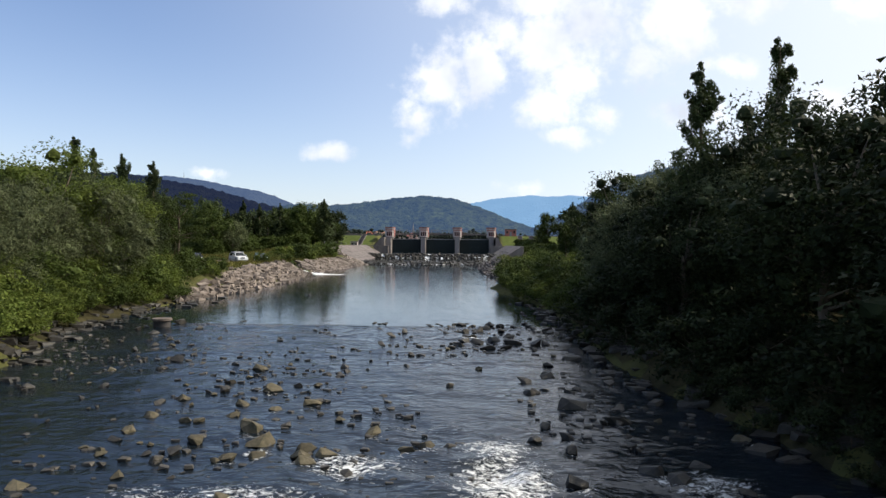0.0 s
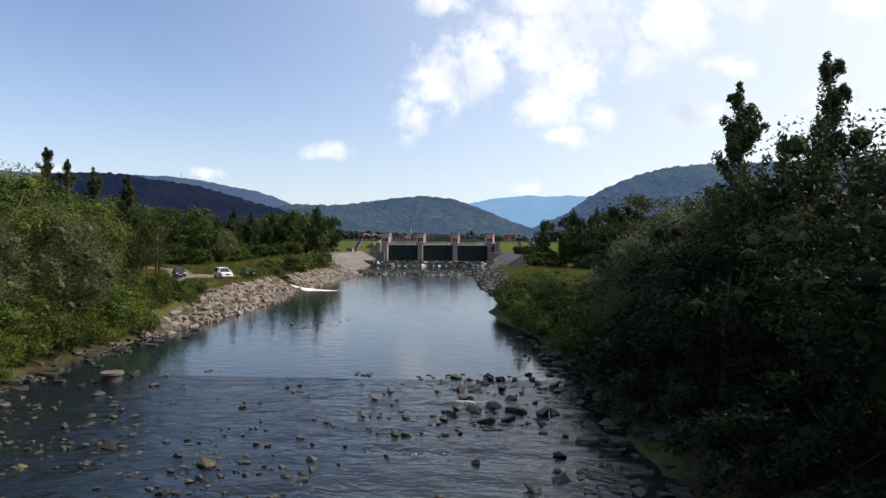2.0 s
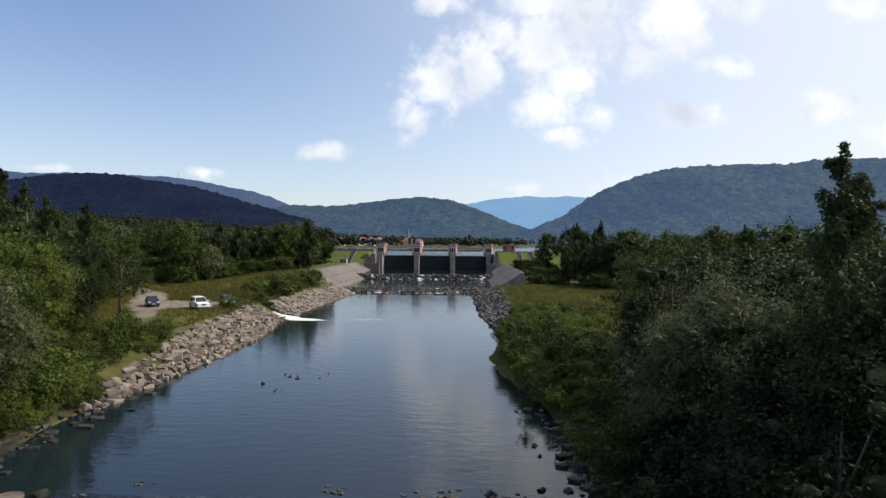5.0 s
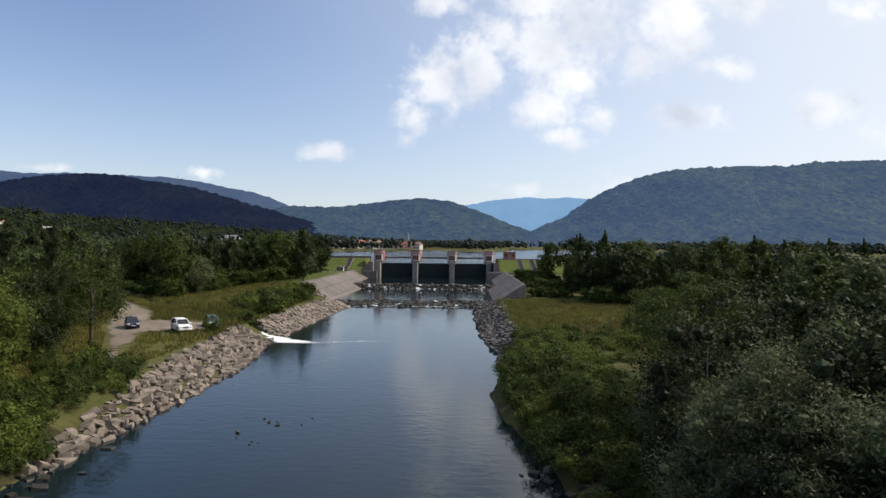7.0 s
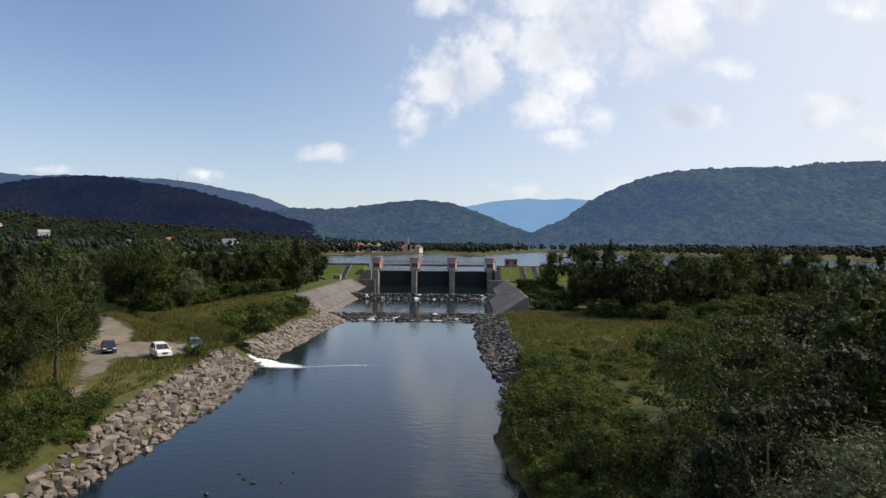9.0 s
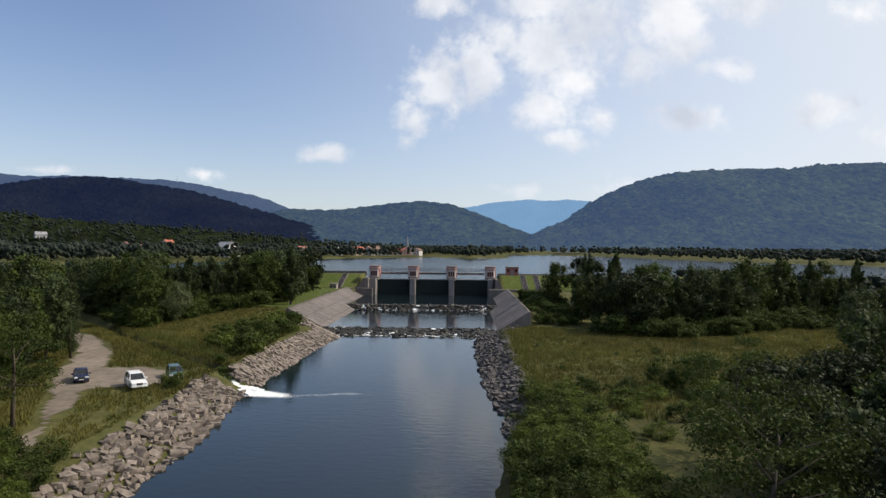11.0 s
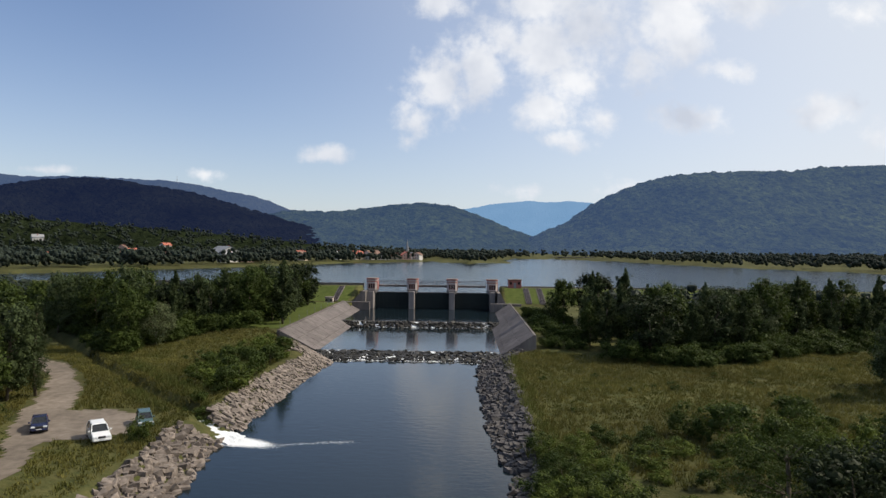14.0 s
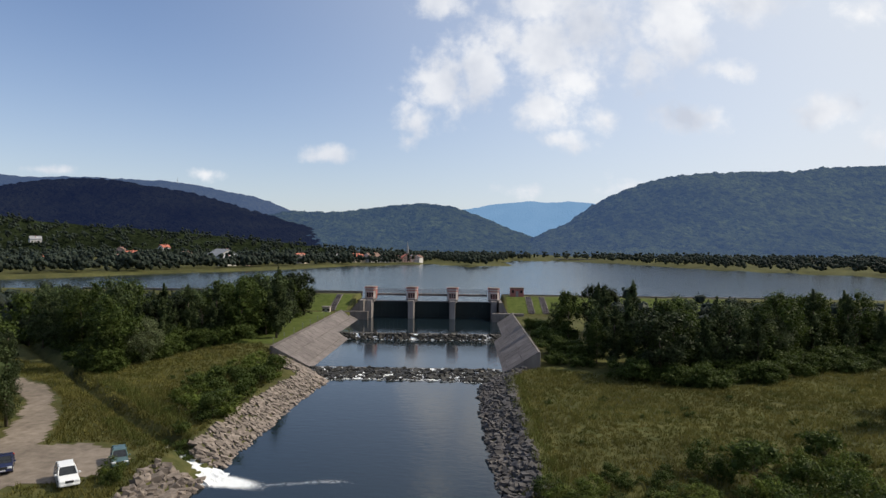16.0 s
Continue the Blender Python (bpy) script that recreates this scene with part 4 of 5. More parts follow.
def tree(name, label, leaf, seed, h, kind, dens=1.0, leaf_size=0.2, category="tree", more=1.0, core=0.0):
    """One plant standing at the origin: a trunk with limbs, and a crown of leaf clumps."""
    rng = np.random.default_rng(seed)
    t = tagged(empty(name), label, category)
    bm = bmesh.new()
    if kind == "broad" and dens < 0.5:
        cs = lobed(rng, int(64 * dens ** 0.5), (0, 0, h * 0.51), (h * 0.29, h * 0.29, h * 0.49), h * 0.07, h * 0.12, -0.97, 8)
        tops = [0.55, 0.22, 0.02]
    elif kind == "broad":
        cs = lobed(rng, int(52 * dens ** 0.5), (0, 0, h * 0.58), (h * 0.34, h * 0.34, h * 0.42), h * 0.07, h * 0.125, -0.9)
        tops = [0.55, 0.22, 0.025]
    elif kind == "open":
        cs = []
        for _ in range(int(30 * dens ** 0.5)):
            a, r, z = rng.uniform(0, 6.28), h * 0.36 * rng.uniform(0.15, 1) ** 0.5, h * rng.uniform(0.36, 0.97)
            r *= 1.15 - 0.55 * abs(z / h - 0.62) / 0.38
            cs.append((r * math.cos(a), r * math.sin(a), z, h * rng.uniform(0.05, 0.095)))
        tops = [0.7, 0.5, 0.02]
    elif kind == "willow":
        cs = lobed(rng, int(85 * dens ** 0.5), (0, 0, h * 0.5), (h * 0.42, h * 0.42, h * 0.47), h * 0.055, h * 0.10, -0.95, 7)
        tops = [0.4, 0.1, 0.02]
    elif kind == "poplar":
        cs = []
        for k in range(int(46 * dens ** 0.5)):
            z, a = 0.08 + 0.84 * rng.random() ** 1.15, k * 2.4 + rng.normal(0, 0.3)
            reach = h * (0.20 * (1 - z) ** 0.95 * min(1, z / 0.22) + 0.012) * rng.uniform(0.55, 1.15)
            for f in (0.25, 0.5, 0.75, 1.0):
                zz = z + 1.25 * reach * f / h
                if zz > 0.96:
                    continue
                cs.append((reach * f * math.cos(a) + rng.normal(0, 0.006) * h, reach * f * math.sin(a) + rng.normal(0, 0.006) * h,
                           zz * h, h * rng.uniform(0.020, 0.034) * (1.35 - 0.55 * f) * (1.15 - 0.85 * zz)))
        cs += [(0, 0, h * (0.80 + 0.022 * k), h * (0.021 - 0.0018 * k)) for k in range(9)]
        tops = [0.95, 0.3, 0.016]
    elif kind == "spruce":
        cs = []
        for _ in range(int(80 * dens ** 0.5)):
            z = rng.uniform(0.05, 1.0)
            r = h * 0.2 * (1 - z) * rng.uniform(0.5, 1.1)
            a = rng.uniform(0, 6.28)
            cs.append((r * math.cos(a), r * math.sin(a), z * h, h * rng.uniform(0.03, 0.055) * (1.2 - 0.7 * z)))
        tops = [0.97, 0.1, 0.018]
    else:
        cs = lobed(rng, int(24 * dens ** 0.5), (0, 0, h * 0.45), (h * 0.55, h * 0.55, h * 0.5), h * 0.12, h * 0.21, -0.8)
        tops = [0.4, 0.05, 0.02]
    top, fork, thick = tops
    limb(bm, (0, 0, -0.3), (0.02 * h, 0, h * fork), h * thick, h * thick * 0.75, 8)
    limb(bm, (0.02 * h, 0, h * fork), (0, 0.01 * h, h * top), h * thick * 0.75, h * thick * 0.2, 7)
    for c in sorted(cs, key=lambda c: -c[3])[: (16 if kind == "open" else 9)]:
        z0 = min(max(h * fork * 0.8, c[2] - 0.55 * math.hypot(c[0], c[1])), h * top * 0.9)
        limb(bm, (0, 0, z0), c[:3], h * thick * 0.3, h * thick * 0.08, 5)
    part("trunk" if kind != "bush" else "stem", bm, M_BARK, t, smooth=True)
    count = int({"broad": 190, "open": 150, "willow": 190, "poplar": 85, "spruce": 80, "bush": 84}[kind] * dens ** 0.5 * more)
    sp = {"willow": (1, 1, 1.15), "spruce": (1.3, 1.3, 0.5), "open": (1.5, 1.5, 0.55), "poplar": (1.25, 1.25, 1.6)}.get(kind, (1, 1, 0.85))
    crown("crown" if kind != "bush" else "foliage", leaf, rng, cs, count, leaf_size, t,
          shrink=core or {"open": 0.2, "poplar": 0.1, "willow": 0.36}.get(kind, 0.4), spread=sp, aspect=0.3 if kind == "willow" else 0.55)
    return t


L_BROAD = "leafy green broadleaf tree standing in the riverside wood"
L_DARK = "broadleaf tree in a dense wood, dark green deepened with shade"
L_WILLOW = "silvery green willow with drooping branches beside the river"
L_POPLAR = "tall slender grey-green poplar above the wood"
L_BUSH = "dense green bush growing on the river bank"
L_OPEN = "open-crowned acacia tree with bare forked limbs"
L_SPRUCE = "dark pointed conifer beside the dam lawn"
PROTO = {
    "broad": [tree("broadleaf_tree", L_BROAD, M_LEAF_FRESH if s == 1 else M_LEAF, 100 + s, 12.0, "broad", 1.1, 0.125, more=1.2) for s in range(3)],
    "dark": [tree("broadleaf_tree", L_DARK, M_LEAF_DARK_SHADE, 110 + s, 12.0, "broad", 1.0, 0.13, more=1.1) for s in range(2)],
    "willow": [tree("willow_tree", L_WILLOW, M_WILLOW, 120 + s, 8.5, "willow", 1.25, 0.095, more=1.25) for s in range(2)],
    "poplar": [tree("poplar_tree", L_POPLAR, M_POPLAR, 130 + s, 17.0, "poplar", 1.5, 0.105, more=0.85) for s in range(2)],
    "open": [tree("acacia_tree", L_OPEN, M_LEAF, 140 + s, 12.0, "open", 1.2, 0.13, more=1.4) for s in range(2)],
    "bush": [tree("bush", L_BUSH, (M_LEAF_FRESH, M_LEAF, M_LEAF)[s], 150 + s, 3.0, "bush", 1.0, 0.09, "bush", more=1.4) for s in range(3)],
    "low": [tree("bush", L_BUSH, (M_LEAF_FRESH, M_LEAF)[s], 155 + s, 3.0, "bush", 0.7, 0.125, "bush", more=1.0, core=0.5) for s in range(2)],
    # bank shrubs take the darkened leaf, so their shade is in the colour
    "shrub": [tree("bush", "dark green bush, leaf colour deepened with shade of riverside trees", M_LEAF_DARK_SHADE, 158, 3.0, "bush", 0.9, 0.10, "bush", more=1.2)],
    "spruce": [tree("conifer", L_SPRUCE, M_LEAF_DARK_SHADE, 160, 13.0, "spruce", 1.0, 0.18)],
    "back": [tree("broadleaf_tree", L_DARK, M_LEAF_DARK_SHADE, 165, 12.0, "broad", 0.7, 0.17, more=0.9)],
    "mid": [tree("broadleaf_tree", L_BROAD, (M_LEAF, M_LEAF, M_POPLAR, M_LEAF_DARK_SHADE)[s], 170 + s, 14.0, "broad", 0.45, 0.27, more=0.9, core=0.5) for s in range(4)],
    "midpop": [tree("poplar_tree", L_POPLAR, M_POPLAR, 180 + s, 15.0, "poplar", 0.7, 0.22, more=0.75) for s in range(2)],
    "midwil": [tree("willow_tree", L_WILLOW, M_WILLOW, 190, 9.0, "willow", 0.5, 0.2)],
}
SIZE = {"broad": 12, "dark": 12, "willow": 8.5, "poplar": 17, "open": 12, "bush": 3, "low": 3, "shrub": 3, "spruce": 13, "back": 12, "mid": 14, "midpop": 15, "midwil": 9}
used = set()
tree_rng = random.Random(5)


def plant(kind, x, y, h, wide=1.0, sink=0.15):
    proto = tree_rng.choice(PROTO[kind])
    s = h / SIZE[kind]
    m = Matrix.Translation((x, y, float(height(x, y)) - sink)) @ Matrix.Rotation(tree_rng.uniform(0, 6.28), 4, "Z") @ Matrix.Diagonal((s * wide, s * wide, s, 1))
    if proto not in used:
        used.add(proto)
        proto.matrix_basis = m
        return proto
    ob = copy_thing(proto, Matrix.Identity(4))
    ob.matrix_basis = m
    return ob


def scatter(poly, gap, kinds, h0, h1, seed, wide=1.0, limit=400):
    rnd = random.Random(seed)
    xs, ys = [p[0] for p in poly], [p[1] for p in poly]
    pts = []
    for _ in range(limit * 30):
        x, y = rnd.uniform(min(xs), max(xs)), rnd.uniform(min(ys), max(ys))
        if not bool(inside(poly, np.array(x), np.array(y))) or any((x - a) ** 2 + (y - b) ** 2 < gap * gap for a, b in pts):
            continue
        pts.append((x, y))
        if len(pts) >= limit:
            break
    for x, y in pts:
        plant(rnd.choice(kinds), x, y, rnd.uniform(h0, h1), wide * rnd.uniform(0.85, 1.2))


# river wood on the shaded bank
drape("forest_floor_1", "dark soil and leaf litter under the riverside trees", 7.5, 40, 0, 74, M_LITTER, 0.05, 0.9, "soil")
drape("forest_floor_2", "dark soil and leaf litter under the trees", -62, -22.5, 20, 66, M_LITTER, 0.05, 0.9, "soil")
scatter([(11.0, 7), (10.2, 14), (9.4, 20), (8.4, 27), (9.4, 28), (11.0, 20), (12.4, 8)], 1.6, ["shrub"], 1.0, 2.2, 201, 1.2)
scatter([(14.5, 6), (12.5, 18), (10.8, 30), (12.0, 52), (15, 54), (17, 6)], 4.0, ["dark"], 7.0, 9.8, 1, 1.15)
scatter([(15.5, 4), (15.5, 34), (25, 34), (24, 4)], 4.6, ["dark", "back"], 10.6, 12.4, 2)
scatter([(16, 38), (16, 56), (21, 72), (24, 84), (30, 84), (30, 38)], 5.6, ["back", "back", "mid"], 9.0, 11.0, 22)
scatter([(12.0, 8), (11.0, 16), (10.2, 22), (8.6, 30), (8.0, 44), (11.0, 48), (13, 26), (14.5, 8)], 2.5, ["shrub"], 2.6, 4.4, 3, 1.2)
scatter([(8.0, 45), (7.6, 54), (6.6, 70), (15, 72), (14.5, 56), (11.5, 47)], 2.5, ["bush"], 2.2, 3.8, 5, 1.15)
scatter([(28, 24), (28, 80), (38, 94), (48, 104), (70, 100), (74, 70), (48, 24)], 6.2, ["mid"], 10, 13, 4)
plant("mid", 65, 140, 11.5)
plant("mid", 69, 147, 10.0)
for x, y, h in ((12.7, 35, 14.3), (18.0, 37.5, 16.4), (20.5, 47, 14.0)):
    plant("poplar", x, y, h, 1.0)
for x, y, h in ((15.4, 63.5, 11.0), (17.6, 68, 11.6), (23.5, 88, 10.5)):
    plant("open", x, y, h)
for x, y, h in ((14.5, 33, 8.8), (13.5, 39, 9.0), (14.0, 47, 8.8), (13.4, 55, 7.6), (11.8, 46, 7.8), (15.6, 49.5, 9.6)):
    plant("willow", x, y, h, 1.1)
for x, y, h in ((17.5, 44, 10.8), (20.5, 52.5, 11.2), (22.5, 62, 11)):
    plant("back", x, y, h)
# shrubs between the wood and the meadow
scatter([(5.6, 70), (4.6, 80), (5.6, 92), (8.4, 104), (8.6, 112), (14, 112), (15, 72)], 2.7, ["bush"], 2.0, 3.4, 6, 1.2)
scatter([(14, 90), (14, 112), (22, 118), (30, 96)], 4.2, ["low", "bush"], 1.4, 2.6, 7, 1.3)
scatter([(28, 100), (26, 119), (38, 122), (60, 112), (60, 96)], 4.4, ["low", "bush", "low"], 3.2, 5.6, 8)
# wood behind the meadow
scatter([(30, 178), (40, 169), (53, 173), (69, 184), (84, 189), (108, 192), (104, 206), (84, 203), (69, 199), (53, 189), (44, 188), (40, 205), (31, 215)], 5.6, ["mid", "midpop", "midpop", "mid"], 10.0, 16.5, 10, 1.0)
plant("midwil", 62.8, 183.5, 12.5, 1.0)
for x, y, h in ((25.5, 207, 13.0), (27.5, 183, 10.0), (30, 196, 11.5), (23, 214, 8)):
    plant("mid", x, y, h, 0.8)
# left bank, near
scatter([(-27.6, 40), (-28.2, 62), (-30, 62), (-29.6, 40)], 1.7, ["bush"], 1.5, 2.6, 114, 1.25)
scatter([(-30.2, 62), (-30.6, 78), (-33, 84), (-33, 62)], 2.1, ["bush"], 1.4, 2.6, 116, 1.2)
scatter([(-22.5, 26), (-25.4, 34), (-27.4, 42), (-30, 42), (-30, 26)], 1.9, ["bush"], 1.8, 3.4, 113, 1.15)
for x, y, h in ((-29.0, 36.5, 8.0), (-26.5, 30.0, 5.5), (-31.2, 53.5, 9.3), (-33.0, 46.5, 8.2)):
    plant("willow", x, y, h, 1.05)
scatter([(-25.5, 30), (-29, 42), (-29.8, 62), (-34, 64), (-34, 30)], 2.3, ["bush"], 2.2, 4.0, 13, 1.1)
scatter([(-31.5, 62), (-32, 74), (-37, 84), (-40, 64)], 2.6, ["bush"], 1.6, 3.4, 14)
scatter([(-33, 26), (-35, 60), (-37, 72), (-46, 86), (-48, 80), (-42, 26)], 5.2, ["broad", "broad", "back"], 8.5, 12.0, 15)
scatter([(-48, 80), (-46, 87), (-56, 98), (-58, 92), (-55, 26), (-44, 26)], 5.2, ["mid"], 10.5, 13.5, 115)
plant("open", -41.6, 91.0, 11.0, 1.0)
plant("broad", -46.5, 92.5, 12.5)
for x, y, h in ((-61, 125.5, 13), (-64.5, 131, 14), (-60, 118.5, 12.5), (-56.5, 110.5, 13), (-69, 138, 13), (-54.5, 104, 12)):
    plant("mid", x, y, h, 0.9)
scatter([(-57, 60), (-60, 110), (-66, 132), (-80, 150), (-92, 150), (-84, 60)], 5.8, ["mid", "midpop", "mid", "mid"], 13.0, 17.0, 16)
for x, y, h in ((-60, 96, 20), (-57.8, 97.5, 18.5), (-45.3, 82.5, 15.6), (-43.0, 86.5, 15.0), (-58.7, 128, 13)):
    plant("poplar", x, y, h, 1.1)
# wood between the ditch and the dam
scatter([(-46, 196), (-61, 186), (-67, 168), (-82, 182), (-106, 198), (-104, 212), (-78, 200), (-64, 205), (-56, 250), (-50, 250), (-48, 225)], 5.4, ["mid", "mid", "mid", "midpop"], 11.5, 16.0, 17)
plant("midwil", -63, 172, 9.5)
for x, y, h in ((-43.8, 197, 15.0), (-45.5, 203, 13), (-48.8, 244, 11.5), (-50.5, 238, 9.0), (-52.4, 252, 9.5)):
    plant("spruce" if y > 210 else "midpop", x, y, h, 1.2 if y < 210 else 0.9)
scatter([(-33.5, 134), (-33.5, 164), (-40, 172), (-46, 160), (-42, 138)], 3.0, ["low"], 1.8, 4.0, 19, 1.1)
plant("bush", -35.9, 111.2, 2.6)
plant("bush", -35.0, 109.6, 1.8)


def thicket(name, label, zones, seed):
    """Bushes that close up into one scrub; zones: outline, gap, least and greatest height."""
    rng = np.random.default_rng(seed)
    forms = []
    for p in PROTO["low"]:
        me = next(o for o in p.children if o.name.startswith("foliage")).data
        co = np.empty(len(me.vertices) * 3)
        me.vertices.foreach_get("co", co)
        forms.append((co.reshape(-1, 3) / 3.0, np.array([f.vertices[:] for f in me.polygons])))
    vs, fs, n = [], [], 0
    for poly, gap, h0, h1 in zones:
        px, py = [p[0] for p in poly], [p[1] for p in poly]
        m = int((max(px) - min(px)) * (max(py) - min(py)) / gap ** 2)
        x, y = rng.uniform(min(px), max(px), m), rng.uniform(min(py), max(py), m)
        ok = inside(poly, x, y) & ((gap < 3.5) | (grid_noise(x, y, 9, seed) > -0.45))
        for a, b, c in zip(x[ok], y[ok], height(x[ok], y[ok])):
            v, f = forms[rng.integers(2)]
            h, t, w = rng.uniform(h0, h1), rng.uniform(0, 6.28), rng.uniform(1.0, 1.45)
            r = np.array([[math.cos(t), -math.sin(t), 0], [math.sin(t), math.cos(t), 0], [0, 0, 1]])
            vs.append(v @ r.T * (h * w, h * w, h) + (a, b, c - 0.1))
            fs.append(f + n)
            n += len(v)
    return tagged(quads(name, np.concatenate(vs), np.concatenate(fs), M_LEAF), label, "bushes", kind="stuff")


thicket("scrub", "low green scrub along the wood edge and meadow",
        [([(28, 172), (33, 166), (41, 161.5), (53, 165.5), (69, 177), (84, 182), (84, 187), (53, 171), (36, 170)], 2.3, 2.2, 4.4),
         ([(32, 176), (53, 172), (84, 188), (104, 192), (104, 198), (69, 196), (44, 186)], 3.0, 3.0, 5.5),
         ([(16.6, 178), (16.6, 228), (24, 232), (27, 200), (27, 178)], 2.7, 1.6, 3.6),
         ([(12, 112), (12, 165), (30, 164), (60, 168), (90, 178), (90, 122), (30, 118)], 8.5, 0.5, 1.3),
         ([(12, 108), (16, 118), (34, 124), (60, 120), (60, 108)], 4.2, 0.7, 1.7)], 61)
thicket("bank_scrub", "low green scrub beside the ditch and wood",
        [([(-45, 191), (-60, 180), (-66, 163), (-80, 174), (-82, 181), (-61, 186)], 2.6, 2.4, 5.0),
         ([(-46, 196), (-62, 184), (-67, 170), (-84, 184), (-100, 200), (-64, 200)], 3.2, 3.0, 6.0),
         ([(-33, 122), (-36, 132), (-40, 134), (-37, 124)], 2.0, 0.9, 1.8),
         ([(-34, 124), (-66, 156), (-69, 161), (-34, 178)], 8.0, 0.5, 1.3)], 62)
for p in [o for k in PROTO.values() for o in k if o not in used]:
    for o in (*p.children_recursive, p):
        bpy.data.objects.remove(o)


# far woods: many small trees in one mesh, kept clear of the houses
HOUSES = [(-188, 556, 12), (-176, 566, 9), (-199, 590, 14), (-150, 640, 10), (-223, 640, 22), (-164, 690, 11), (-130, 700, 10), (-110, 705, 12), (-95, 712, 14), (-84, 716, 11),
          (-72, 722, 12), (-62, 730, 10), (-50, 736, 8), (-105, 740, 12), (-290, 620, 10), (-320, 640, 11), (-262, 600, 10), (-340, 700, 12), (-250, 700, 11), (-300, 740, 10),
          (-420, 830, 12), (-380, 860, 10), (-560, 880, 12), (-480, 790, 11), (-640, 900, 11), (-240, 560, 10), (-360, 600, 9), (-60, 755, 13), (-90, 760, 11), (-140, 770, 12)]
def far_wood(name, label, zones, seed, size=(8, 13)):
    rng = np.random.default_rng(seed)
    bases = []
    for s in range(5):
        r2 = np.random.default_rng(500 + s)
        cs = lobed(r2, 9, (0, 0, 0.55), (0.30, 0.30, 0.42), 0.13, 0.2, -0.9)
        cv, cf = cores(r2, np.array(cs), 0.8)
        lv, lf = blades(r2, np.array(cs), 14 if size[0] > 8 else 4, 0.05, (1, 1, 0.9), 0.3)
        cv, cf = np.concatenate([cv, lv]), np.concatenate([cf, lf + len(cv)])
        bases.append((cv, cf))
    vs, fs, n = [], [], 0
    for poly, gap in zones:
        px, py = [p[0] for p in poly], [p[1] for p in poly]
        area = (max(px) - min(px)) * (max(py) - min(py))
        m = int(area / gap ** 2)
        x, y = rng.uniform(min(px), max(px), m), rng.uniform(min(py), max(py), m)
        ok = inside(poly, x, y) & ~(inside(SHORE, x, y) & (y > 283))
        for hx, hy, hw in HOUSES:
            ok &= ~((np.abs(x - hx) < hw * 0.9 + 3) & (y < hy + hw) & (y > hy - 26))
        x, y = x[ok], y[ok]
        z = ground_or_hill(x, y)
        for a, b, c in zip(x, y, z):
            v, f = bases[rng.integers(5)]
            s = rng.uniform(*size)
            vs.append(v * (s * rng.uniform(0.8, 1.3), s * rng.uniform(0.8, 1.3), s) + (a, b, c - 0.3))
            fs.append(f + n)
            n += len(v)
    return tagged(quads(name, np.concatenate(vs), np.concatenate(fs), M_FAR), label, "trees", kind="stuff")


def ground_or_hill(x, y):
    tops = np.interp(x, [-1500, -747, -695, -652, -609, -523, -438, -353, -269, -219, -152, -60], [75, 66, 60, 56, 50, 45, 40, 34, 27, 22, 15, 9])
    t = np.clip((1000 - y) / 260, 0, 1)
    rise = 7 + (tops - 7) * (0.5 + 0.5 * np.cos(math.pi * t ** 0.85))
    return np.where((x < -60) & (y > 740), np.maximum(height(x, y), rise), height(x, y))


far_wood("far_trees", "dense dark trees round the village and lake shore",
         [([(-420, 420), (-215, 420), (-150, 530), (-125, 625), (-60, 690), (-60, 760), (-420, 760)], 17),
          ([(-900, 700), (-900, 1000), (-60, 1000), (-30, 740), (-60, 700)], 19),
          ([(128, 984), (190, 836), (227, 664), (268, 590), (300, 535), (520, 560), (700, 1050), (90, 1060)], 18),
          ([(-12, 660), (3, 655), (20, 675), (-10, 700)], 8),
          ([(-130, 690), (-60, 676), (-35, 728), (-10, 700), (60, 760), (50, 900), (110, 990), (-130, 990)], 12),
          ([(-260, 400), (-212, 396), (-182, 458), (-140, 525), (-116, 618), (-72, 672), (-100, 700), (-170, 600), (-230, 470)], 9),
          ([(-300, 286), (-262, 286), (-225, 400), (-420, 420), (-420, 286)], 10),
          ([(355, 290), (345, 440), (305, 560), (480, 560), (480, 290)], 14)], 31)
far_wood("wood_interior", "closed tree tops inside the riverside woods",
         [([(44, 188), (53, 189), (69, 199), (84, 203), (108, 192), (200, 200), (200, 245), (45, 245), (40, 205)], 6.5),
          ([(-106, 198), (-104, 212), (-78, 200), (-64, 205), (-58, 250), (-60, 255), (-220, 255), (-220, 190)], 6.5),
          ([(-92, 150), (-84, 60), (-84, 20), (-180, 20), (-180, 150)], 9),
          ([(74, 0), (74, 100), (110, 108), (120, 0)], 7)], 33, (9, 13))


# ---- village ----
M_WALLS = [material("house_plaster_" + n, a, b, scale=0.6, rough=0.9, bump=0.1, coarse=0.1) for n, a, b in
           (("white", (0.46, 0.44, 0.42), (0.58, 0.56, 0.54)), ("cream", (0.36, 0.30, 0.23), (0.46, 0.39, 0.30)), ("pink", (0.34, 0.23, 0.20), (0.44, 0.30, 0.26)))]
M_ROOFS = [material("roof_" + n, a, b, scale=1.5, rough=0.85, bump=0.4, bump_scale=4, coarse=0.2) for n, a, b in
           (("red_tile", (0.30, 0.08, 0.05), (0.42, 0.14, 0.09)), ("grey_sheet", (0.20, 0.20, 0.21), (0.32, 0.32, 0.33)), ("brown_tile", (0.12, 0.07, 0.05), (0.20, 0.12, 0.09)))]


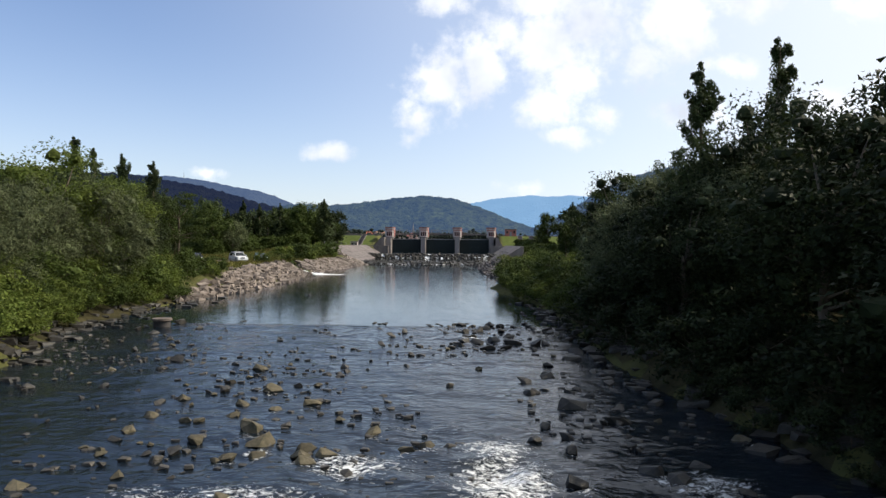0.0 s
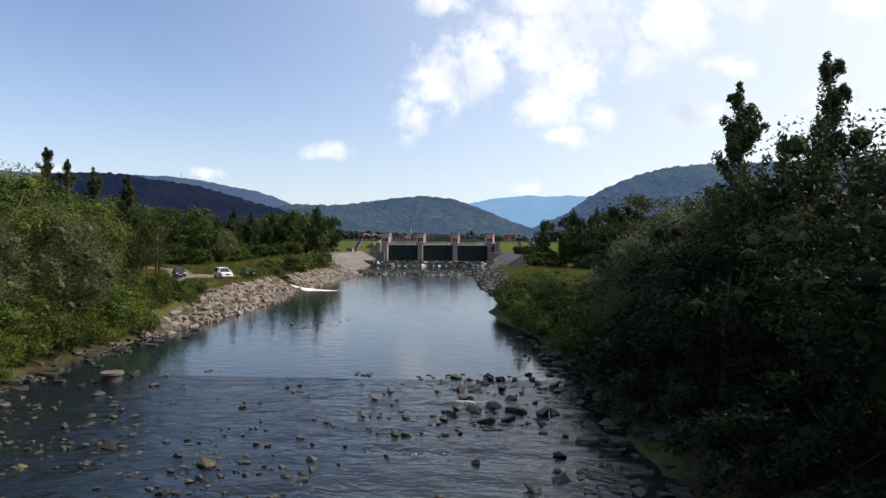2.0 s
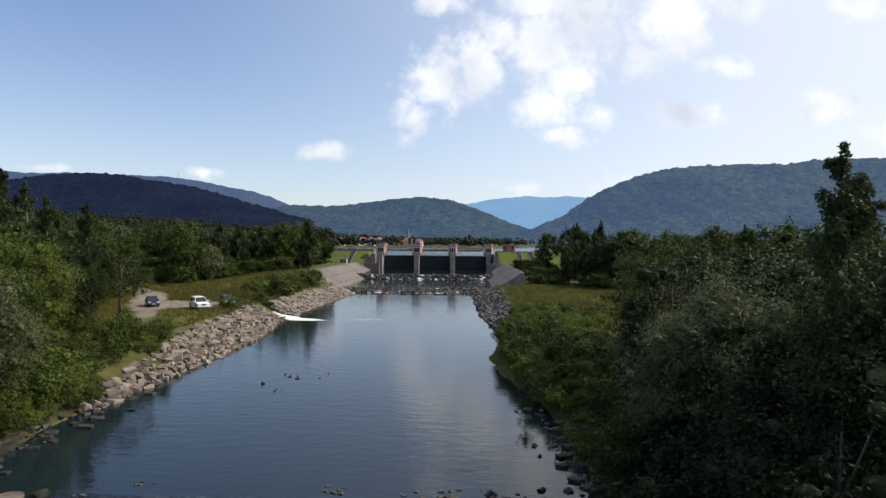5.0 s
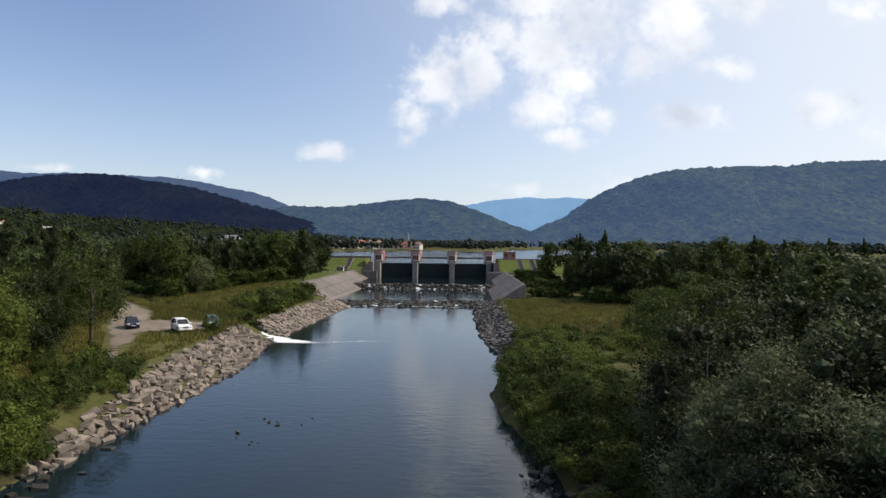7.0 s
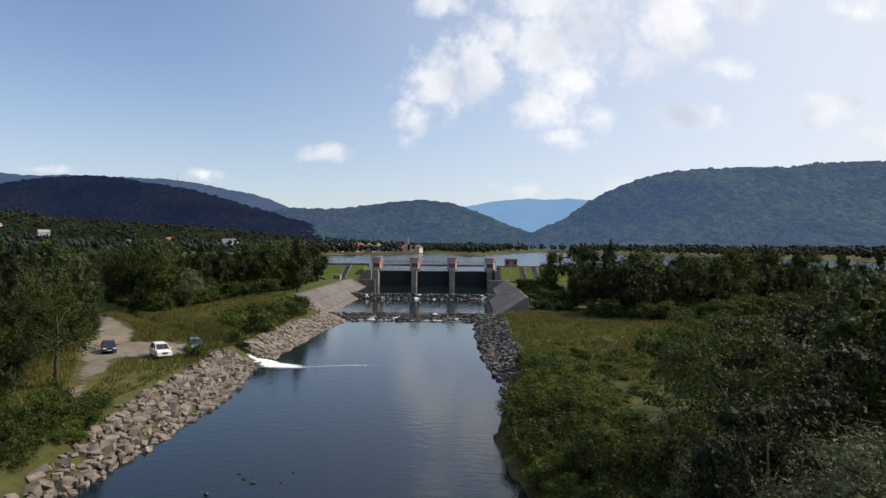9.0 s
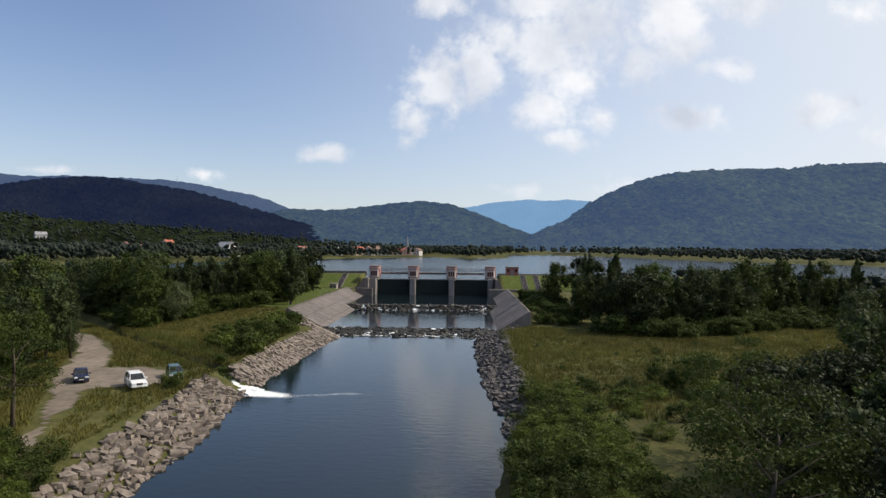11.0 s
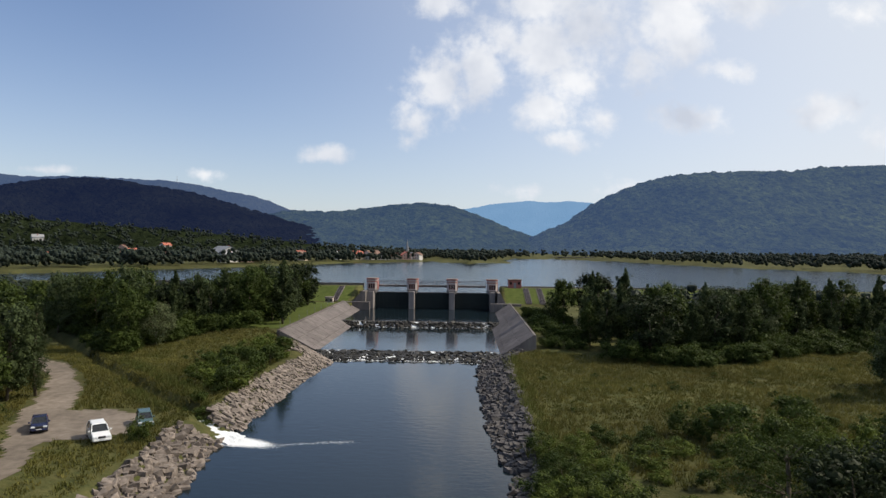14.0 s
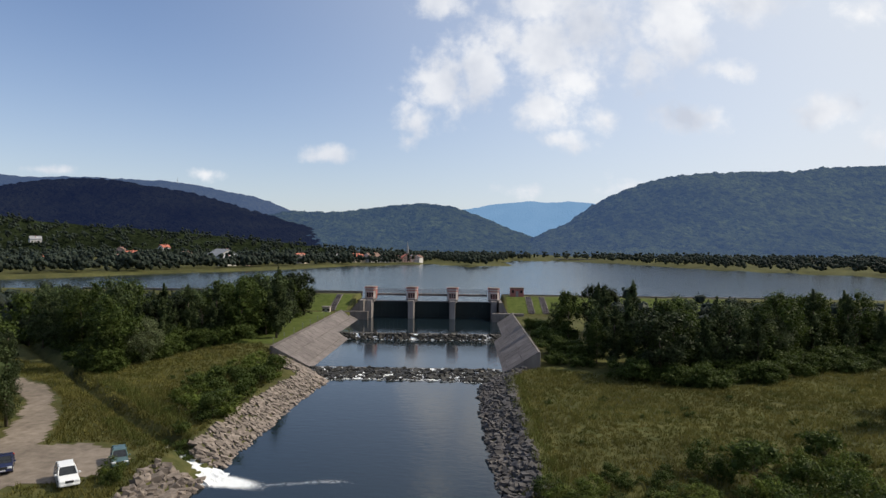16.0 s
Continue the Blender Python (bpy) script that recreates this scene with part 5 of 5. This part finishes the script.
def house(x, y, w, d, h, rise, wall, roof, turn, label, z=None):
    z = float(ground_or_hill(np.array(x), np.array(y))) if z is None else z
    t = tagged(empty("house", pose(x, y, z, 0, 0, turn)), label, "house", "houses of the village")
    part("wall", prism(bmesh.new(), [(-w / 2, -1.5), (w / 2, -1.5), (w / 2, h), (0, h + rise - 0.15), (-w / 2, h)], -d / 2, d / 2), wall, t)
    r = part("roof", prism(bmesh.new(), [(-w / 2 - 0.6, h - 0.35), (-w / 2 - 0.6, h - 0.05), (0, h + rise + 0.3), (w / 2 + 0.6, h - 0.05), (w / 2 + 0.6, h - 0.35), (0, h + rise)], -d / 2 - 0.5, d / 2 + 0.5), roof, t)
    part("chimney", boxed(w * 0.18, w * 0.18 + 0.7, -0.4, 0.4, h, h + rise + 0.9), M_RED, r)
    for k in range(3):
        for zz in ((0.9, 3.6) if h > 4.5 else (0.9,)):
            wx = (k - 1) * w * 0.28
            part("window", boxed(wx - 0.5, wx + 0.5, -d / 2 - 0.06, -d / 2 + 0.05, zz, zz + 1.3), M_DARKGLASS, t)
    return t


hr = random.Random(8)
for x, y, w in HOUSES:
    k = hr.randrange(3)
    r = hr.choice((0, 0, 1, 2))
    big = w > 15
    house(x, y, w, w * (1.5 if big else 1.1), 5.6 if big else hr.choice((3.2, 5.2)), w * 0.3, M_WALLS[0 if big else k], M_ROOFS[1 if big else r], hr.uniform(-50, 50),
          "village house with %s walls and a %s roof among trees" % (("white", "cream", "pink")[0 if big else k], ("red tiled", "grey metal", "brown tiled")[1 if big else r]))
ch = tagged(empty("church", pose(-67, 805, 9.0) @ Matrix.Scale(0.5, 4)), "village church with cream walls and a dark pointed spire", "church")
part("nave", prism(bmesh.new(), [(-6, -2), (6, -2), (6, 8), (0, 13), (-6, 8)], 2, 26), M_WALLS[1], ch)
part("roof", prism(bmesh.new(), [(-6.6, 7.6), (0, 13.2), (6.6, 7.6), (6.6, 8.1), (0, 13.8), (-6.6, 8.1)], 1.5, 26.5), M_ROOFS[0], ch)
tw = part("bell_tower", boxed(-3, 3, -4, 1.9, -2, 19, bevel=0.1), M_WALLS[1], ch)
part("spire", cyl(bmesh.new(), 3.6, 0.1, 19.0, 44, 8, at=(0, -1)), M_STEEL, ch, "grey metal spire")
for z in (6, 11):
    part("louvre", boxed(-0.8, 0.8, -4.1, -3.9, z, z + 2.4), M_DARKGLASS, tw)
# low bridge and radio mast in the distance
br = tagged(empty("road_bridge", pose(150, 960, 7.4)), "low distant road bridge over the inlet", "bridge")
part("deck", boxed(-26, 30, -3, 3, 2.4, 3.4), M_OLDCONC, br)
for x in (-18, -6, 6, 18):
    part("pillar", boxed(x - 0.8, x + 0.8, -2.5, 2.5, -3, 2.4), M_OLDCONC, br)
mast = tagged(empty("radio_mast", pose(-1297, 2945, 292)), "thin distant radio mast on the ridge", "mast")
part("lattice", cyl(bmesh.new(), 2.2, 0.5, -8, 24, 4), M_STEEL, mast)
part("antenna", cyl(bmesh.new(), 0.6, 0.2, 24, 34, 6), M_STEEL, mast)


# ---- cars ----
M_WHITE = material("white_car_paint", (0.72, 0.73, 0.74), (0.80, 0.80, 0.80), scale=0.7, rough=0.25, bump=0, local=True)
M_NAVY = material("navy_car_paint", (0.012, 0.016, 0.05), (0.02, 0.026, 0.07), scale=0.7, rough=0.25, bump=0, local=True)
M_TEAL = material("grey_green_car_paint", (0.05, 0.09, 0.09), (0.08, 0.13, 0.13), scale=0.7, rough=0.25, bump=0, local=True)
M_TYRE = material("tyre_rubber", (0.012, 0.012, 0.012), (0.03, 0.03, 0.03), scale=6, rough=0.9, bump=0.2, local=True)
M_RIM = material("alloy_rim", (0.35, 0.35, 0.36), (0.5, 0.5, 0.5), scale=5, rough=0.35, bump=0, metal=0.8, local=True)
M_LAMP = material("car_lamp_glass", (0.6, 0.62, 0.65), (0.75, 0.77, 0.8), scale=5, rough=0.1, bump=0, local=True)
M_BLACK = material("black_trim", (0.012, 0.012, 0.013), (0.025, 0.025, 0.026), scale=5, rough=0.5, bump=0.1, local=True)
M_CHROME = material("tail_lamp_red", (0.35, 0.02, 0.02), (0.45, 0.03, 0.03), scale=5, rough=0.2, bump=0, local=True)


def profile_solid(outline, half, taper):
    """A car shell: side outline in y and z, narrowing towards its top."""
    bm = bmesh.new()
    zs = [z for _, z in outline]
    lo, hi = min(zs), max(zs)
    sides = []
    for s in (-1, 1):
        sides.append([bm.verts.new((s * (half - taper * ((z - lo) / (hi - lo)) ** 1.5), y, z)) for y, z in outline])
    n = len(outline)
    bm.faces.new(sides[0][::-1])
    bm.faces.new(sides[1])
    for i in range(n):
        bm.faces.new((sides[0][i], sides[0][(i + 1) % n], sides[1][(i + 1) % n], sides[1][i]))
    bmesh.ops.recalc_face_normals(bm, faces=bm.faces)
    bmesh.ops.bevel(bm, geom=list(bm.edges), offset=0.05, segments=2, affect="EDGES")
    return bm


def car(x, y, turn, paint, label, length=4.7, width=1.88, tall=1.68, suv=True):
    """A parked car whose nose points along -y before it is turned."""
    c = tagged(empty("car", pose(x, y, float(height(x, y)) + 0.06, 0, 0, turn)), label, "car", "cars on the gravel parking place")
    L, W, H = length / 2, width / 2, tall
    belt = H * 0.60
    body = part("body", profile_solid([(-L, 0.35), (-L - 0.02, 0.62), (-L + 0.12, belt - 0.16), (-L * 0.45, belt), (L * 0.93, belt + 0.02), (L, 0.6), (L, 0.36), (L * 0.8, 0.22), (-L * 0.85, 0.22)], W, 0.08), paint, c, smooth=False)
    back = L * 0.86 if suv else L * 0.62
    roof0, roof1 = -L * 0.12, back - (0.25 if suv else 0.55)
    part("cabin", profile_solid([(-L * 0.46, belt - 0.03), (roof0, H - 0.05), (roof1, H - 0.02), (back + 0.1, belt - 0.03)], W - 0.08, 0.2), M_DARKGLASS, c, "dark tinted glass")
    part("roof", profile_solid([(roof0 - 0.05, H - 0.075), (roof0 + 0.1, H + 0.0), (roof1 - 0.1, H + 0.02), (roof1 + 0.1, H - 0.05)], W - 0.22, 0.06), paint, c)
    for s in (-1, 1):
        for a, b in (((-L * 0.46, belt), (roof0, H - 0.03)), ((L * 0.16, belt), (L * 0.18, H - 0.02)), ((back + 0.08, belt), (roof1, H - 0.02))):
            bm = bmesh.new()
            limb(bm, (s * (W - 0.09), a[0], a[1]), (s * (W - 0.25), b[0], b[1]), 0.05, 0.05, 5)
            part("pillar", bm, paint, c)
        part("headlight", boxed(s * (W - 0.28) - 0.2, s * (W - 0.28) + 0.2, -L - 0.03, -L + 0.2, 0.62, 0.80, bevel=0.03), M_LAMP, c, "clear headlight")
        part("tail_lamp", boxed(s * (W - 0.2) - 0.12, s * (W - 0.2) + 0.12, L - 0.15, L + 0.03, 0.7, 1.0, bevel=0.03), M_CHROME, c, "red tail lamp")
        part("mirror", boxed(s * (W + 0.1) - 0.1, s * (W + 0.1) + 0.1, -L * 0.36 - 0.07, -L * 0.36 + 0.07, belt, belt + 0.17, bevel=0.03), paint, c)
        for yy in (-L * 0.62, L * 0.60):
            m = Matrix.Translation((s * (W - 0.12), yy, 0.35)) @ Matrix.Rotation(radians(90), 4, "Y")
            w = part("wheel", cyl(bmesh.new(), 0.2, 0.2, 0, 0.27, 12, m=m), M_BLACK, c, "black wheel")
            part("tyre", cyl(bmesh.new(), 0.36, 0.36, 0, 0.24, 20, m=m), M_TYRE, w)
            part("rim", cyl(bmesh.new(), 0.23, 0.21, 0, 0.29, 10, m=m), M_RIM, w)
    part("grille", boxed(-0.36, 0.36, -L - 0.04, -L + 0.1, 0.58, 0.80, bevel=0.02), M_BLACK, c, "black grille")
    part("bumper", boxed(-W + 0.1, W - 0.1, -L - 0.06, -L + 0.2, 0.30, 0.52, bevel=0.05), paint, c)
    part("number_plate", boxed(-0.26, 0.26, -L - 0.075, -L - 0.05, 0.42, 0.53), M_LAMP, c, "plain pale plate")
    return c


car(-39.4, 109.6, 38, M_WHITE, "white off-road car parked on gravel beside the grass")
car(-48.2, 113.0, 32, M_NAVY, "dark blue family car parked on the gravel track", 4.4, 1.75, 1.48, False)
car(-37.4, 115.8, 30, M_TEAL, "grey-green estate car parked behind a bush", 4.5, 1.75, 1.52, True)


# ---- stones in the river ----
def stone_kind(seed, mat, flat):
    """A worn river stone: the hull of uneven points on a low dome."""
    rnd = random.Random(seed)
    me = bpy.data.meshes.new("rock")
    bm = bmesh.new()
    ridge = rnd.uniform(0, 6.28)
    for _ in range(24):
        v = Vector((rnd.gauss(0, 1), rnd.gauss(0, 1), rnd.gauss(0, 1))).normalized()
        k = rnd.uniform(0.72, 1.1)
        bm.verts.new((v.x * k, v.y * 0.8 * k, v.z * flat * k * (1 + 0.4 * math.cos(math.atan2(v.y, v.x) - ridge))))
    r = bmesh.ops.convex_hull(bm, input=bm.verts)
    bmesh.ops.delete(bm, geom=[g for g in r["geom_interior"] if isinstance(g, bmesh.types.BMVert)], context="VERTS")
    bm.to_mesh(me)
    bm.free()
    me.materials.append(mat)
    return me


WET = [stone_kind(40 + s, M_WETROCK, 0.5) for s in range(7)]
DRY = [stone_kind(60 + s, M_DRYROCK, 0.5) for s in range(5)]
rock_rng = random.Random(3)


def rock(x, y, w, dry=False, up=0.12):
    ob = new("rock", rock_rng.choice(DRY if dry else WET))
    s = w * 0.5
    ob.matrix_basis = Matrix.Translation((x, y, float(water_z(y)) + s * up)) @ Euler((rock_rng.gauss(0, 0.15), rock_rng.gauss(0, 0.15), rock_rng.uniform(0, 6.28))).to_matrix().to_4x4() \
        @ Matrix.Diagonal((s * rock_rng.uniform(0.85, 1.2), s * rock_rng.uniform(0.75, 1.0), s * rock_rng.uniform(0.7, 1.05), 1))
    return tagged(ob, "pale dry boulder sticking out of the shallow river" if dry else "dark wet boulder lying in the shallow river", "rock", "boulders of the rapids")


for x, y, w in BIG_DRY:
    rock(x, y, w * 0.92, True, 0.10)
for x, y, w in BIG_WET:
    rock(x, y, w * 0.95, False, 0.10)
for x, y, w in ((-4.9, 35.7, 0.8), (-4.1, 40.9, 0.8), (-4.8, 39.0, 0.8), (1.7, 44.4, 0.7), (2.4, 44.4, 0.5), (4.2, 44.3, 0.6), (-20.2, 43.8, 1.1), (-14.9, 71.8, 0.5), (-17.3, 69.4, 0.5), (-15.8, 72.5, 0.35), (-16.5, 73.6, 0.3)):
    rock(x, y, w, False, 0.25)
for n, (x0, x1, y0, y1), w0, w1, dry in ((34, (-11.5, -4, 14, 31), 0.3, 0.75, 0.6), (70, (-20, -8, 13, 42), 0.22, 0.55, 0.3), (22, (-8, 2, 24, 44), 0.25, 0.6, 0.2), (50, (-1.5, 6.5, 34, 46), 0.3, 1.05, 0.03),
                                         (34, (2, 8, 13, 34), 0.35, 0.9, 0.05), (20, (-22, -16, 24, 44), 0.35, 1.0, 0.3), (16, (-18.5, -12.5, 66, 78), 0.15, 0.4, 0.0), (12, (4.5, 8, 50, 66), 0.4, 0.9, 0.0)):
    for _ in range(n):
        rock(rock_rng.uniform(x0, x1), rock_rng.uniform(y0, y1), w0 + (w1 - w0) * rock_rng.random() ** 1.8, rock_rng.random() < dry, 0.05)
rng = np.random.default_rng(12)
small = []
for _ in range(2000):
    x, y = rng.uniform(-24, 8), rng.uniform(10, 46)
    if grid_noise(x, y, 5, 11) + 0.6 * grid_noise(x, y, 2, 12) > -0.1:
        small.append((x, y, float(water_z(y)) + 0.0, rng.uniform(0.04, 0.16)))
tagged(strewn("cobbles", small, M_WETROCK, 13, lean=0.0), "small wet cobbles in the shallow river", "stones", kind="stuff")
well = tagged(empty("concrete_well", pose(-20.8, 42.3, 0)), "round concrete well ring standing in the shallows", "well")
part("ring", cyl(bmesh.new(), 0.55, 0.55, -0.6, 0.42, 24), M_DARKSTONE, well)
part("lid", cyl(bmesh.new(), 0.66, 0.64, 0.42, 0.56, 24), M_STONE, well, "flat stained concrete lid")

# ---- rocky margins of the near bank ----
edge_stones = []
for _ in range(420):
    y = rng.uniform(6, 66)
    left = rng.random() < 0.6
    e = float(edge(LEFT_EDGE if left else RIGHT_EDGE, y))
    d = rng.normal(0.2, 0.9)
    x = e - d if left else e + d
    edge_stones.append((x, y, float(height(x, y)) + 0.05 if d > 0 else float(water_z(y)), rng.uniform(0.15, 0.5)))
tagged(strewn("margin_stones", edge_stones, M_WETROCK, 14, lean=0.0), "loose dark stones along the river margin", "stones", kind="stuff")

# ---- side stream falling into the river ----
gx, gy = np.meshgrid(np.linspace(-36.8, -26.6, 56), np.linspace(-1.6, 1.6, 22))
along = (gx + 36.8) / 10.2
mid_y = 125.7 - along * 8.4
zz = np.interp(gx, [-36.8, -34.5, -31, -29.0, -26.6], [0.95, 0.85, 0.55, 0.14, 0.0]) + 0.12 * grid_noise(gx, gy * 2, 0.8, 2) + 0.06 * grid_noise(gx, gy, 0.35, 4)
wide = 0.6 + 0.9 * along
nx, ny = gx.shape[1], gx.shape[0]
i = (np.arange(ny - 1)[:, None] * nx + np.arange(nx - 1)[None]).ravel()
fall = tagged(quads("side_stream", np.stack([gx.ravel(), (mid_y + gy * wide).ravel(), zz.ravel()], 1), np.stack([i, i + 1, i + nx + 1, i + nx], 1), M_RIVER, smooth=True),
              "white foaming side stream pouring into the river", "water", kind="structure")
add_foam(fall, 0.25 + 0.5 * np.clip(along * 1.6, 0, 1) - 0.25 * np.abs(gy / 1.6) ** 2)

# ---- grass ----
def tufts(name, label, mat, zones, seed, tall, width, clear=None):
    rng = np.random.default_rng(seed)
    P = []
    for poly, per in zones:
        px, py = [p[0] for p in poly], [p[1] for p in poly]
        m = int((max(px) - min(px)) * (max(py) - min(py)) * per)
        x, y = rng.uniform(min(px), max(px), m), rng.uniform(min(py), max(py), m)
        ok = inside(poly, x, y) & (grid_noise(x, y, 6, seed) + 0.5 * grid_noise(x, y, 2, seed + 1) > -1.15)
        if clear is not None:
            ok &= clear(x, y)
        P.append(np.stack([x[ok], y[ok]], 1))
    P = np.concatenate(P)
    n, k = len(P), 5
    base = np.repeat(np.concatenate([P, height(P[:, 0], P[:, 1])[:, None] - 0.03], 1), k, 0)
    hs = np.repeat(rng.uniform(*tall, n) * (1 + 0.35 * grid_noise(P[:, 0], P[:, 1], 4, seed + 2)), k) * rng.uniform(0.6, 1.1, n * k)
    ang = rng.uniform(0, 6.28, n * k)
    side = np.stack([np.cos(ang), np.sin(ang), np.zeros(n * k)], 1) * (width * rng.uniform(0.6, 1.3, n * k))[:, None]
    foot = base + np.concatenate([rng.normal(0, 0.16, (n * k, 2)), np.zeros((n * k, 1))], 1)
    lean = np.concatenate([rng.normal(0, 0.35, (n * k, 2)) * hs[:, None], hs[:, None]], 1)
    v = np.stack([foot - side, foot + side, foot + lean], 1).reshape(-1, 3)
    return tagged(quads(name, v, np.arange(len(v)).reshape(-1, 3), mat), label, "grass", kind="stuff")


def off_road(x, y):
    half = np.interp(y, [72, 92, 104, 112, 130, 145, 170], [0.9, 1.3, 2.2, 3.2, 3.2, 2.7, 2.4])
    return (line_dist(ROAD, x, y) > half) & (np.hypot((x + 44) / 7.9, (y - 115.5) / 7.4) > 1) & (line_dist(DITCH, x, y) > 0.7)


MEADOW = [(9.5, 108), (9.5, 176), (16, 178), (28, 172), (41, 162), (53, 166), (69, 178), (100, 185), (100, 112), (60, 96), (20, 100)]
LEFT_GRASS = [(-33.0, 62), (-33.5, 110), (-34, 176), (-41, 182), (-45, 188), (-60, 180), (-66, 164), (-100, 180), (-100, 150), (-60, 125), (-55, 100), (-40, 70)]
tufts("meadow_grass", "tall olive meadow grass", M_MEADOW, [(MEADOW, 4.2)], 41, (0.3, 0.8), 0.06)
tufts("bank_grass", "rough green grass on the bank and round the parking place", M_MEADOW, [(LEFT_GRASS, 5.5)], 42, (0.3, 0.75), 0.06, off_road)
tufts("reeds", "tall green reeds and weeds along the river margin", M_REED, [([(5.2, 68), (4.2, 84), (5.2, 93), (8, 106), (7, 112), (10, 112), (12, 70)], 5.0), ([(-26.5, 28), (-28, 42), (-29, 62), (-32, 62), (-32, 28)], 3.0),
      ([(-33, 124.5), (-41, 133), (-52, 145), (-64, 157), (-62, 159), (-50, 147), (-38, 134)], 3.0), ([(-34, 120), (-42, 127.5), (-52, 139), (-53, 137), (-42, 124)], 2.0), ([(8.6, 110), (8.0, 130), (7.6, 166), (10.5, 170), (11, 110)], 2.0)], 43, (0.8, 1.7), 0.05)

# ---- riprap: single stones where the camera passes nearest, the rest joined ----
STONES = []
for s in range(10):
    me = bpy.data.meshes.new("stone")
    bm = hull(80 + s, 16, 0.6)
    bm.to_mesh(me)
    bm.free()
    me.materials.append(M_STONE)
    STONES.append(me)


def riprap(name, label, table, sign, y0, y1, width, size, mat, single, seed, lean=None):
    rnd = random.Random(seed)
    spots = []
    y = y0
    while y < y1:
        d = -0.5
        w = width(y)
        while d < w:
            yy, dd = y + rnd.uniform(-0.35, 0.35), d + rnd.uniform(-0.3, 0.3)
            x = float(edge(table, yy)) + sign * dd
            spots.append((x, yy, max(float(height(x, yy)), -0.15) + 0.1, size * rnd.choice((0.55, 0.7, 0.85, 1.0, 1.2, 1.45))))
            d += size * 1.45
        y += size * 1.5
    if line_far := [s for s in spots if not single(s[1])]:
        top = strewn(name, line_far, mat, seed, lean=lean)
    else:
        top = empty(name)
    tagged(top, label, "riprap", kind="structure")
    for x, yy, z, s in [s for s in spots if single(s[1])][:300]:
        ob = new("stone", STONES[rnd.randrange(10)])
        ob.parent = top
        ob.matrix_basis = Matrix.Translation((x, yy, z)) @ Euler((rnd.gauss(0, 0.3), rnd.gauss(0, 0.3), rnd.uniform(0, 6.28))).to_matrix().to_4x4() @ Matrix.Diagonal((s * rnd.uniform(0.8, 1.25), s * rnd.uniform(0.8, 1.1), s * rnd.uniform(0.8, 1.1), 1))
    return top


riprap("riprap_bank_1", "pale grey riprap stones lining the sunlit bank", LEFT_EDGE, -1, 60, 117.2, lambda y: 0.9 + 3.9 * min(1, max(0, (y - 62) / 24)), 0.43, M_STONE, lambda y: 64 < y < 87, 51)
riprap("riprap_bank_2", "pale grey riprap stones lining the bank below the weir", LEFT_EDGE, -1, 121.5, 180, lambda y: 4.6 + (3.5 if y > 168 else 0), 0.40, M_STONE, lambda y: False, 52, 0.43)
# darker stone than on the sunlit bank: its shade is put into the colour
riprap("riprap_bank_3", "riprap stones coloured darker for the shaded bank", RIGHT_EDGE, 1, 100, 180, lambda y: 3.6 + 0.03 * (y - 100), 0.40, M_DARKSTONE, lambda y: False, 53)
